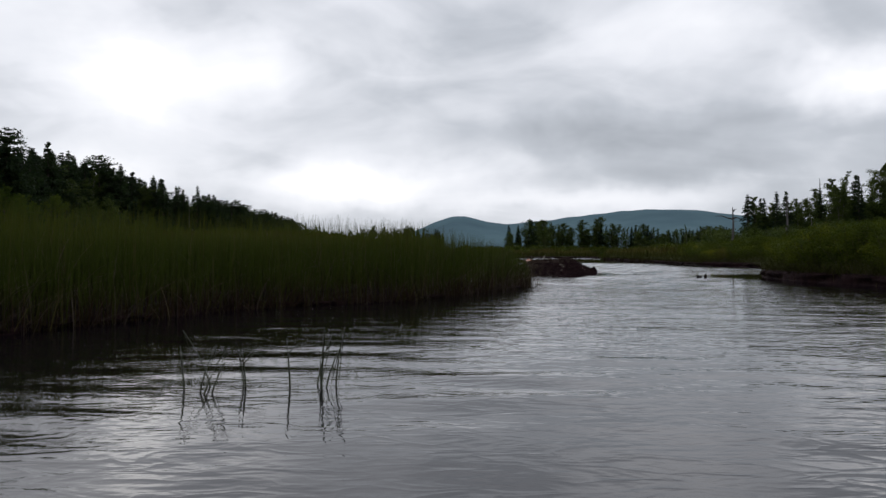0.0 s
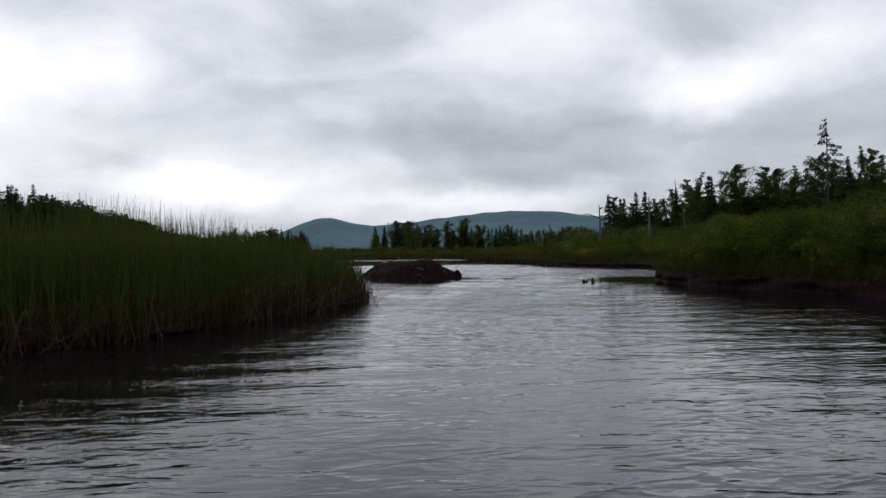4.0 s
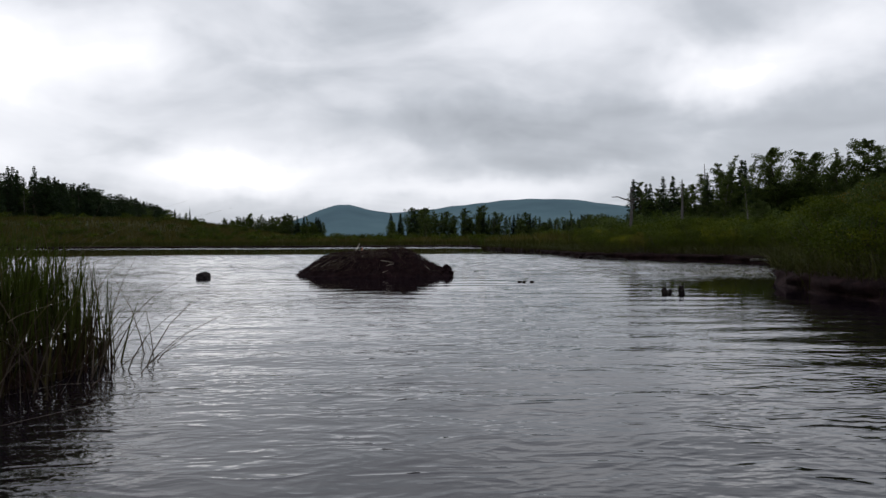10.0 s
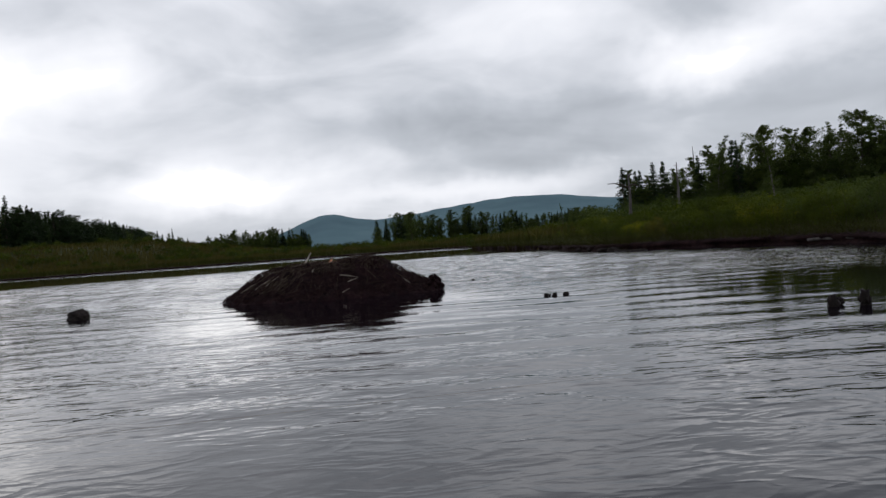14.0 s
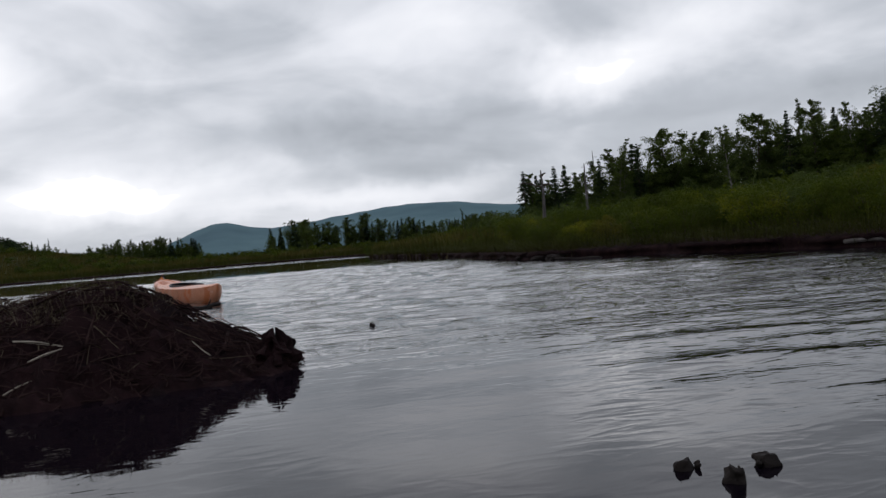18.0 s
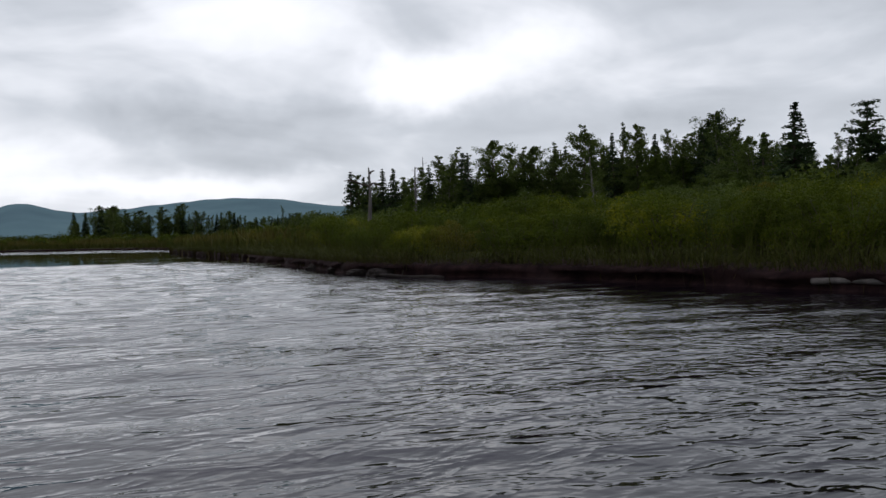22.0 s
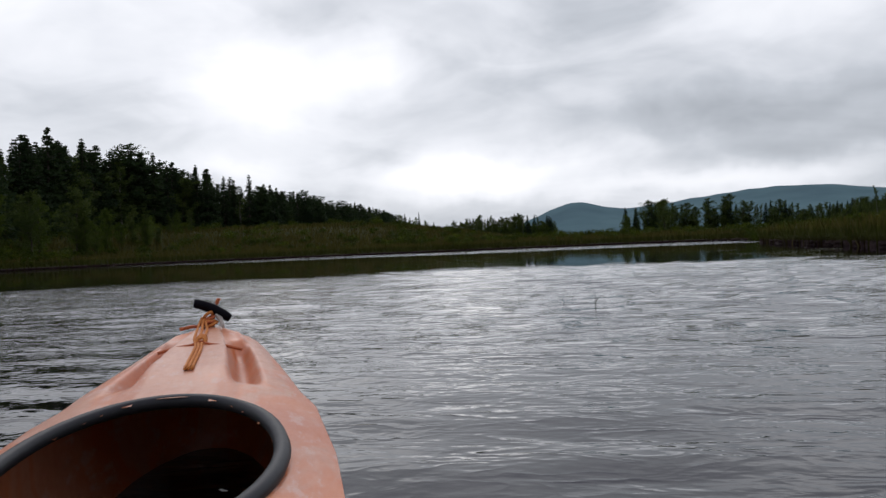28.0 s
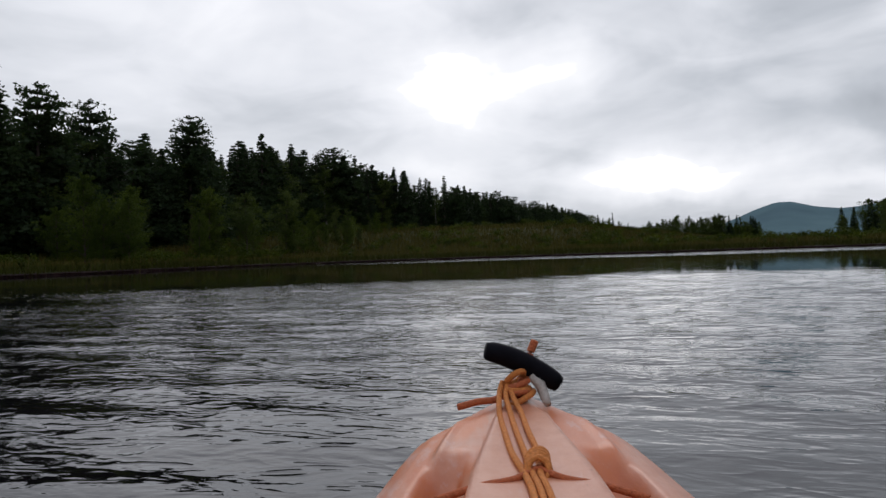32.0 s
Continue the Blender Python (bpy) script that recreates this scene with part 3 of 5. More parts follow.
def broadleaf(name, h, r, seed, label, mat=None, density=1.0, slim=1.0, trunk=None, leaf=0.12, low=0.22):
    """A birch, poplar or alder: leaning trunk, limbs, and leaf clumps with gaps between them."""
    rng = np.random.default_rng(seed)
    root = thing(name, label, "tree", "trees of the forest edge")
    z = np.linspace(0, h * 0.96, 10)
    bendx, bendy = rng.normal(0, 0.03, 2)
    stem = np.stack([bendx * z * z / h * 2 + 0.05 * np.sin(z), bendy * z * z / h * 2, z], -1)
    wood = [tube(stem, 0.012 + 0.013 * h * (1 - z / h))]
    pts, outs = [], []
    count = int(26 * slim + h * 2.4)
    for k in range(count):
        f = low + (1 - low) * (k + rng.uniform(0, 1)) / count
        a = rng.uniform(0, 2 * np.pi)
        reach = r * (0.10 + 0.95 * (1 - f) ** 0.55 * min(1.0, 0.40 + 1.5 * f)) * rng.uniform(0.3, 1.3)
        base = np.array([np.interp(f * h, z, stem[:, 0]), np.interp(f * h, z, stem[:, 1]), f * h])
        t = np.linspace(0, 1, 4)[:, None]
        end = np.array([math.cos(a) * reach, math.sin(a) * reach, reach * rng.uniform(0.35, 1.25)])
        line = base + end * t + np.array([0, 0, -0.15 * reach]) * t * t
        wood.append(tube(line, np.array([0.028, 0.018, 0.010, 0.004]) * (h / 9), 4, False))
        for q in np.linspace(0.25, 1.0, 7):
            c = base + end * q + rng.normal(0, 0.09 * reach, 3)
            m = int(rng.integers(24, 62) * density * (0.45 + 0.75 * min(1.0, reach / r)) * rng.uniform(0.4, 1.2))
            d = shell(rng, m)
            pts.append(c + d * rng.uniform(0.45, 1.08, (m, 1)) * (0.12 + 0.20 * reach) * np.array([1, 1, 0.8]))
            outs.append(d)
    part("trunk", mesh_of("trunk", *joined(wood), trunk or BARK, True), root)
    part("crown", mesh_of("crown", *clump_leaves(np.concatenate(pts), np.concatenate(outs), leaf * 0.95, rng), mat or BROAD), root)
    return root


def snag(name, h, seed, label, arms=5):
    """A dead standing tree with broken bare limbs."""
    rng = np.random.default_rng(seed)
    root = thing(name, label, "dead tree", "dead trees")
    z = np.linspace(0, h, 8)
    stem = np.stack([0.03 * np.sin(z * 1.7 + seed), 0.03 * np.cos(z * 1.3), z], -1)
    part("trunk", mesh_of("trunk", *tube(stem, 0.04 + 0.026 * h * (1 - z / h)), DEAD, True), root)
    for k in range(arms):
        a, f = rng.uniform(0, 6.28), rng.uniform(0.62, 0.97)
        ln = rng.uniform(0.35, 1.0) * h * 0.16
        t = np.linspace(0, 1, 4)
        line = np.stack([np.cos(a) * ln * t, np.sin(a) * ln * t, f * h + 0.3 * ln * np.sin(t * 3) * rng.uniform(-0.5, 1.0)], -1)
        part("limb", mesh_of("limb", *tube(line, 0.03 * (1 - 0.75 * t), 5), DEAD, True), root)
    return root


def shrub(name, h, r, seed, label, mat, leaf=0.021, count=9000):
    """A bush of many stems that carry rounded leaf clumps, uneven on top."""
    rng = np.random.default_rng(seed)
    root = thing(name, label, "shrub", "shrubs on the banks")
    wood, pts, outs = [], [], []
    stems = 30
    for k in range(stems):
        a, out = rng.uniform(0, 6.28), r * math.sqrt(rng.uniform(0.0, 1))
        top = h * rng.uniform(0.50, 1.05) * (1 - 0.38 * (out / r) ** 2)
        t = np.linspace(0, 1, 5)
        line = np.stack([np.cos(a) * out * (0.3 + 0.7 * t), np.sin(a) * out * (0.3 + 0.7 * t), top * t], -1)
        line[1:, :2] += rng.normal(0, 0.03, (4, 2))
        wood.append(tube(line, 0.013 * (1 - 0.8 * t), 4, False))
        for q, big in ((1.0, rng.uniform(0.15, 0.26)), (0.6, rng.uniform(0.16, 0.28))):
            m = int(count / stems * 0.5)
            d = shell(rng, m, -0.35)
            c = np.array([np.interp(q, t, line[:, i]) for i in range(3)]) - (0, 0, big * 0.5)
            pts.append(c + d * big * r / 0.8 * rng.uniform(0.6, 1.1, (m, 1)) * np.array([1, 1, 0.85]))
            outs.append(d)
        # single shoots that stand out of the clump
        m = 9
        tip = line[-1] + np.outer(np.linspace(0, 1, m), (rng.normal(0, 0.06), rng.normal(0, 0.06), rng.uniform(0.08, 0.24)))
        pts.append(tip + rng.normal(0, 0.012, (m, 3)))
        outs.append(shell(rng, m))
    c = np.concatenate(pts)
    c[:, 2] = np.maximum(c[:, 2], 0.03)
    part("branchwork", mesh_of("branchwork", *joined(wood), BARK), root)
    part("foliage", mesh_of("foliage", *clump_leaves(c, np.concatenate(outs), leaf, rng), mat), root)
    return root


def larch_tree(h, seed):
    """A thin larch: bare straight stem and level feathery limbs with wide gaps between them."""
    rng = np.random.default_rng(seed)
    root = thing("larch_tree", "feathery thin larch standing above the shrubs", "tree", "trees of the forest edge")
    z = np.linspace(0, h, 9)
    wood = [tube(np.stack([0.03 * np.sin(z), 0.03 * np.cos(z * 0.8), z], -1), 0.006 + 0.010 * h * (1 - z / h))]
    pts = []
    for k in range(44):
        f = 0.30 + 0.69 * (k + rng.random()) / 44
        reach = (1 - f) ** 0.75 * 0.30 * h * rng.uniform(0.55, 1.15) + 0.06
        a = rng.uniform(0, 6.28)
        t = np.linspace(0, 1, 6)
        line = np.stack([np.cos(a) * reach * t, np.sin(a) * reach * t, f * h + reach * (0.22 * t - 0.30 * t**2)], -1)
        wood.append(tube(line, 0.012 * (1 - 0.8 * t), 4, False))
        m = int(90 * reach)
        u = rng.uniform(0.25, 1.0, m)
        c = np.stack([np.interp(u, t, line[:, i]) for i in range(3)], -1)
        pts.append(c + rng.normal(0, 0.035, (m, 3)) - np.array([0, 0, 0.03]))
    part("trunk", mesh_of("trunk", *joined(wood), BARK, True), root)
    part("crown", mesh_of("crown", *leaf_quads(np.concatenate(pts), 0.040, rng), SPRUCE), root, "thin green needles")
    return root



KINDS = {
    "spruce": [conifer("spruce_tree", 10, 1.75, 11, "dark green spruce at the forest edge"), conifer("fir_tree", 10, 1.3, 12, "slim dark fir at the forest edge", 0.12)],
    "pine": [conifer("pine_tree", 10, 2.6, 13, "dark bushy pine above the other trees", 0.08, True), conifer("pine_tree", 10, 2.2, 14, "dark ragged pine at the forest edge", 0.2, True)],
    "birch": [broadleaf("birch_tree", 10, 1.7, 21, "slender green birch with loose crown", None, 0.75, 1.7, PALE, 0.075, 0.05),
              broadleaf("birch_tree", 10, 1.3, 22, "tall thin birch with gappy crown", None, 0.42, 1.5, PALE, 0.075, 0.10)],
    "poplar": [broadleaf("poplar_tree", 10, 2.1, 23, "full-crowned green poplar in the wood", None, 0.9, 1.8, None, 0.08, 0.03),
               broadleaf("alder_tree", 10, 2.9, 24, "rounded alder with dense leaves", None, 1.0, 1.9, None, 0.085, 0.02)],
    "lime": [broadleaf("willow_tree", 10, 3.2, 25, "light green willow before darker trees", LIME, 1.1, 2.0, None, 0.085, 0.0)],
}
USED = {}


def plant(kind, x, y, top, rng, wide=1.0, sink=0.1):
    """Set a tree so that its crown ends at the height top."""
    models = KINDS[kind]
    src = models[int(rng.integers(len(models)))]
    z = float(lie(x, y)) - sink
    s = max(0.12, (top - z) / 10)
    m = pose(x, y, z, rng.uniform(-2, 2), rng.uniform(-2, 2), rng.uniform(0, 360)) @ Matrix.Diagonal((s * wide, s * wide, s, 1))
    if src.name not in USED:
        USED[src.name] = True
        src.matrix_world = m
        return src
    return copy_thing(src, Matrix(m) @ Matrix.Diagonal((1 / src.scale[0], 1 / src.scale[1], 1 / src.scale[2], 1)))


# forest edges: way points (x, y, height of the tops), the mix of kinds, rows, spacing
EDGES = (
    # west wood, along the hill
    ((-67, 74, 19.0), (-72, 105.6, 18.0), (-76, 118.6, 17.6), (-77.8, 138, 19.6), (-84.5, 171.8, 23.4), (-85.6, 190.4, 24.8), (-80, 205, 22.0),
     (-68, 222, 18.2), (-70, 290, 16.8), (-80, 400, 18.3), (-100, 510, 20)),
    # far woods either side of the valley
    ((-100, 520, 22), (-80, 560, 15), (-62, 640, 22), (-45, 700, 25), (-20, 740, 25), (-12, 760, 18)),
    ((34, 560, 20), (55, 575, 24), (80, 580, 24), (99, 580, 24), (120, 560, 20), (130, 480, 15), (120, 400, 14), (95, 300, 10), (75, 230, 9)),
    # east wood
    ((55, 155, 11.2), (65, 140.5, 14.0), (72, 150, 14.6), (80, 140, 15.8), (86, 122, 16.4), (88, 112, 16.6), (74, 94, 12.0), (60, 76, 8.7), (52, 58, 7.2), (47, 40, 6.2), (45, 22, 7.5), (44, 0, 8), (44, -40, 8)),
)
MIX = (("spruce", "spruce", "spruce", "poplar", "birch", "spruce", "spruce", "pine", "spruce"), ("poplar", "birch", "spruce", "poplar"), ("poplar", "birch", "poplar", "spruce"), ("birch", "poplar", "birch", "spruce", "birch", "poplar", "birch", "spruce"))


def forest(pts, mix, seed, gap, rows, depth, share=1.0):
    rng = np.random.default_rng(seed)
    p = np.array(pts, float)
    ln = np.r_[0, np.cumsum(np.linalg.norm(np.diff(p[:, :2], axis=0), axis=1))]
    for row in range(rows):
        s = rng.uniform(0, gap)
        while s < ln[-1]:
            x, y, top = (np.interp(s, ln, p[:, i]) for i in range(3))
            t = np.array([np.interp(s + 1, ln, p[:, 0]) - np.interp(s - 1, ln, p[:, 0]), np.interp(s + 1, ln, p[:, 1]) - np.interp(s - 1, ln, p[:, 1])])
            t /= np.linalg.norm(t) + 1e-9
            away = np.array([x - 5, y - 30])
            away /= np.linalg.norm(away)
            off = row * depth + rng.uniform(-0.4, 0.4) * depth
            kind = mix[int(rng.integers(len(mix)))]
            tall = top * (rng.uniform(0.88, 1.04) if kind in ("spruce", "pine") else rng.uniform(0.62, 0.86) if mix is MIX[0] else rng.uniform(0.66, 1.04)) * (share if row == 0 else 0.98 * share)
            plant(kind, x + away[0] * off, y + away[1] * off, tall, rng, (rng.uniform(1.25, 1.8) if mix is MIX[0] else rng.uniform(0.95, 1.4)) / share ** 0.6)
            s += gap * rng.uniform(0.6, 1.4) * (1.0 if y < 240 else 1.7)


forest(EDGES[0], MIX[0], 5, 3.3, 4, 5.0)
forest(EDGES[1], MIX[1], 6, 3.4, 2, 8.0)
forest(EDGES[1], ("poplar", "lime"), 16, 3.6, 1, 4.0, 0.6)
forest(EDGES[2], MIX[2], 7, 3.6, 2, 9.0)
forest(EDGES[2], ("poplar", "poplar"), 17, 3.8, 1, 4.0, 0.62)
forest(EDGES[3], MIX[3], 8, 3.1, 3, 5.0)
# lower alders and poplars that close the foot of the east wood
forest(EDGES[3], ("poplar", "poplar", "lime", "poplar"), 9, 2.5, 2, 4.0, 0.68)

rng = np.random.default_rng(31)
# single trees that stand out on the skyline: kind, x, y, top, width
for kind, x, y, top, wide in (
    ("spruce", -85.4, 514.8, 21.5, 0.7), ("spruce", -92, 512, 17, 0.7), ("pine", -70.9, 99.6, 21.8, 1.2), ("pine", -71.3, 107, 20.6, 1.2), ("pine", -70.7, 115, 20.0, 1.1), ("pine", -75.7, 137.6, 21.8, 1.15), ("pine", -77, 141, 21.0, 1.1),
    ("poplar", 99.4, 580.8, 25.6, 0.9), ("spruce", 54.7, 155.1, 11.7, 1.5), ("birch", 64.8, 140.5, 14.3, 0.9), ("spruce", 69, 142, 13.9, 1.0),
    ("birch", 95, 192.5, 19.1, 0.9), ("birch", 87.2, 127.8, 17.0, 0.9), ("birch", 85.8, 115.7, 14.7, 0.9), ("poplar", 90.2, 112.6, 16.6, 1.0), ("poplar", 101.5, 181, 19.3, 1.0),
    ("birch", 37.9, 135.8, 5.3, 0.7), ("birch", 21.2, 48.7, 3.6, 1.1), ("spruce", 54.5, 70.0, 9.6, 1.5), ("pine", 58, 67, 9.4, 1.3), ("pine", 56, 60, 9.8, 1.3),
    ("poplar", 39.8, 376.8, 15.4, 1.1), ("poplar", -50, 843, 29, 1.0)):
    plant(kind, x, y, top, rng, wide)
# lighter willows and alders along the foot of the west wood
for k in range(34):
    f = rng.uniform(0.0, 1) ** 1.2
    y = 94 + 95 * f
    x = np.interp(y, [72, 90, 115, 165, 208], [-49, -52, -55, -63, -71]) + rng.uniform(-3, 3)
    plant("lime" if rng.random() < 0.75 else "poplar", x, y, rng.uniform(5.0, 9.5), rng, rng.uniform(0.8, 1.15))
# young trees scattered through the east bank
for k in range(40):
    y = rng.uniform(30, 78)
    x = np.interp(y, SHORE[:20, 1], SHORE[:20, 0]) + 4 + rng.uniform(0, 1) ** 0.8 * 36
    plant(("birch", "birch", "poplar", "lime", "spruce")[int(rng.integers(5))], x, y, 0.65 + 0.054 * math.hypot(x - 7, y - 26) * rng.uniform(0.6, 1.05), rng, 1.1)

larch = larch_tree(5.2, 61)
larch.matrix_world = pose(14.2, 25.1, float(lie(14.2, 25.1)) - 0.1) @ Matrix.Diagonal((0.73, 0.73, 0.73, 1))
dead = snag("dead_tree", 4.35, 3, "bare grey dead tree with broken arms", 2)
for arm in ([(0, 0, 3.35), (0.22, -0.1, 3.45), (0.45, -0.2, 3.38), (0.6, -0.25, 3.30)], [(0, 0, 3.30), (-0.4, 0.2, 3.42), (-0.9, 0.38, 3.62), (-1.35, 0.5, 3.60)],
            [(0.03, 0, 4.0), (0.12, -0.05, 4.12), (0.2, -0.1, 4.16), (0.28, -0.12, 4.14)]):
    part("limb", mesh_of("limb", *tube(arm, [0.075, 0.055, 0.04, 0.025], 6), BARK, True), dead, "dark crooked limb")
dead.matrix_world = pose(25.0, 74.3, float(lie(25.0, 74.3)) - 0.1)
for k, (x, y, top) in enumerate(((72.2, 165.0, 15.6), (78, 160, 14.0), (40, 100, 7.5), (96, 130, 15.5))):
    o = snag("dead_tree", top - float(lie(x, y)), 30 + k, "thin grey dead tree among green ones", 4)
    o.matrix_world = pose(x, y, float(lie(x, y)) - 0.1)

# ---------------------------------------------------------------- shrubs and marsh plants
BUSH = [shrub("shrub", 1.3, 0.85, 41, "leafy green shrub on the bank", SHRUB), shrub("shrub", 1.2, 1.0, 42, "wide yellow-green bank shrub", SHRUB),
        shrub("shrub", 1.25, 0.8, 43, "bank shrub with rusty leaves", RUSTY), shrub("shrub", 1.4, 0.9, 44, "upright dark green shrub", BROAD, 0.022)]
BUSH_USED = set()


def bush(x, y, s, rng):
    k = int(rng.choice(4, p=(0.42, 0.30, 0.12, 0.16)))
    m = pose(x, y, float(lie(x, y)) - 0.06, 0, 0, rng.uniform(0, 360)) @ Matrix.Diagonal((s * rng.uniform(0.9, 1.3), s * rng.uniform(0.9, 1.3), s, 1))
    if k not in BUSH_USED:
        BUSH_USED.add(k)
        BUSH[k].matrix_world = m
    else:
        copy_thing(BUSH[k], m @ Matrix.Diagonal([1 / v for v in BUSH[k].scale] + [1]))


def east_shore(y):
    return float(np.interp(y, SHORE[:20, 1], SHORE[:20, 0]))


rng = np.random.default_rng(51)
for k in range(305):
    near, mid = k < 115, k < 265
    y = rng.uniform(9, 31) if near else (28 + 26 * rng.random() if mid else 45 + 70 * rng.random())
    deep = rng.random() ** 1.3 * (7 if near else 9 if mid else 6 + 0.06 * y)
    x = east_shore(y) + (0.45 if near else 0.9) + deep
    if inland(np.array([x]), np.array([y]))[0] < 0.6:
        continue
    bush(x, y, (rng.uniform(0.72, 1.12) if near else rng.uniform(0.40, 0.85)) + 0.035 * deep, rng)


def thicket(name, spots, rng, label, leaf=0.09, count=420, mat=None):
    """Far bushes that no one could count, as one piece: spots of x, y and size."""
    pts, outs = [], []
    for x, y, q in spots:
        floor_z = float(lie(x, y))
        for _ in range(5):
            m = int(count * q / 5)
            a, o, big = rng.uniform(0, 6.28), 0.6 * q * math.sqrt(rng.random()), q * rng.uniform(0.35, 0.6)
            d = shell(rng, m, -0.15)
            c = np.array([x + o * math.cos(a), y + o * math.sin(a), floor_z + q * rng.uniform(0.2, 0.7)])
            pts.append(c + d * big * rng.uniform(0.7, 1.08, (m, 1)))
            outs.append(d)
    stuff(name, clump_leaves(np.concatenate(pts), np.concatenate(outs), leaf, rng), mat or SHRUB, label, "shrubs")


spots = []
for k in range(520):
    y = rng.uniform(66, 230)
    x = np.interp(y, [60, 90, 115, 150], [-44, -45, -48, -60]) + rng.uniform(-14, 2)
    if y > 125:
        x = rng.uniform(-88, 30)
    if inland(np.array([x]), np.array([y]))[0] > 2:
        spots.append((x, y, rng.uniform(0.7, 1.7)))
thicket("marsh_thicket", spots, rng, "low green bushes on the marsh behind the lake", 0.12, 220)
spots = []
for k in range(420):
    y = rng.uniform(34, 128)
    x = east_shore(y) + 3 + rng.random() * (18 + 0.25 * y)
    if math.hypot(x - 8, y - 32) > 18:
        spots.append((x, y, rng.uniform(0.7, 1.25) + 0.015 * (x - 14)))
# bushes between the nearest ones and the wood
close = []
for k in range(90):
    y = rng.uniform(27, 54)
    x = east_shore(y) + rng.uniform(2.5, 11)
    close.append((x, y, rng.uniform(0.5, 0.9) + 0.02 * (x - east_shore(y))))
thicket("bank_thicket", close, rng, "yellow-green bushes crowding behind the bank", 0.026, 2600)
under = []
for k in range(300):
    f = rng.random()
    x, y = np.interp(f, [0, 0.3, 0.5, 0.7, 1.0], [50, 62, 84, 82, 56]) + rng.uniform(-6, 4), np.interp(f, [0, 0.3, 0.5, 0.7, 1.0], [150, 136, 118, 100, 62]) + rng.uniform(-6, 6)
    under.append((x, y, rng.uniform(2.0, 3.9)))
thicket("wood_undergrowth", under, rng, "dense green undergrowth at the foot of the wood", 0.17, 180, BROAD)
thicket("meadow_thicket", spots, rng, "yellow-green bushes covering the land behind the bank", 0.060, 560)


def scatter(n, box, rng, near, far):
    """Points on the land between two distances from the shore."""
    x, y = rng.uniform(box[0], box[1], n), rng.uniform(box[2], box[3], n)
    d = inland(x, y)
    ok = (d > near) & (d < far)
    return x[ok], y[ok], d[ok]


# reed bed of the point on the west side
x, y, d = scatter(270000, (-14, 3.2, -8, 20), rng, -0.08, 5.5)
tip = smooth01((y - 13) / 6)
keep = rng.random(len(x)) < np.where(d < 1.2, 0.62, 0.30) * (1 - 0.1 * tip)
x, y, d, tip = x[keep], y[keep], d[keep], tip[keep]
h = (1.02 - 0.42 * tip) * rng.uniform(0.66, 1.0, len(x)) * (1 - 0.16 * smooth01((d - 0.8) / 2))
z = np.maximum(lie(x, y), -0.12) - 0.02
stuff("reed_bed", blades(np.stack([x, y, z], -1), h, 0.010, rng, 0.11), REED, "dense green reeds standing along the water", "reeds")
# short leafy growth that fills the foot of the bed
x, y, d = scatter(170000, (-5, 3.2, 2, 20), rng, -0.10, 1.7)
keep = rng.random(len(x)) < 0.55
x, y = x[keep], y[keep]
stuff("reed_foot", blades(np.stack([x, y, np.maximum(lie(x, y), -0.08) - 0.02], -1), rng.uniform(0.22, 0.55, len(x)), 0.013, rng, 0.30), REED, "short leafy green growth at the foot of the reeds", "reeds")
# fallen and bent stalks at its edge
x, y, d = (q[:2600] for q in scatter(60000, (-14, 3.2, -8, 20), rng, -0.35, 0.5))
stuff("bent_reeds", blades(np.stack([x, y, np.maximum(lie(x, y), -0.05) - 0.02], -1), rng.uniform(0.3, 0.75, len(x)), 0.008, rng, 0.75, 4, 1.2), STRAW,
      "bent dry reed stalks along the edge of the bed", "reeds")
# sedge along the east bank
x, y, d = scatter(260000, (8, 32, 2, 118), rng, -0.02, 7.5)
tuft = 0.5 * np.sin(1.9 * x + 1.4 * np.sin(1.3 * y)) * np.cos(1.6 * y + 1.1 * np.sin(1.1 * x))
keep = rng.random(len(x)) < np.where(d < 1.1 + 0.5 * tuft, 0.9, 0.10) * np.clip(1.3 - y / 110, 0.25, 1)
x, y, tuft = x[keep], y[keep], tuft[keep]
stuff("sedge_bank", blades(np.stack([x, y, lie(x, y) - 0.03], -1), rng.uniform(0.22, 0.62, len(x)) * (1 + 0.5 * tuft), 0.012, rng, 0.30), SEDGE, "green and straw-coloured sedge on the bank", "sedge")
# blades and roots that hang over the edge of the bank
x, y, d = scatter(500000, (8, 20, 8, 90), rng, -0.10, 0.22)
stuff("overhanging_sedge", blades(np.stack([x, y, 0.20 + 0.06 * rng.random(len(x))], -1), rng.uniform(0.18, 0.45, len(x)), 0.009, rng, 0.9, 4, 0.9), SEDGE,
      "drooping sedge over the edge of the bank", "sedge")
# sedge meadow beyond the lake
x, y, d = scatter(430000, (-130, 40, 60, 260), rng, -0.2, 130)
keep = rng.random(len(x)) < np.where(d < 6, 0.8, np.where(d < 40, 0.42, 0.2))
x, y = x[keep], y[keep]
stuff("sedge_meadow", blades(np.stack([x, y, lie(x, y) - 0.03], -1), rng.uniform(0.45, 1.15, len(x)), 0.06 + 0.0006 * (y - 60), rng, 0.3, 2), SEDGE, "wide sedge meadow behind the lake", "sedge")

# ---------------------------------------------------------------- beaver lodge
rng = np.random.default_rng(71)
LODGE = Matrix.Translation((4.06, 30.42, 0)) @ Matrix.Rotation(radians(-15.5), 4, "Z")


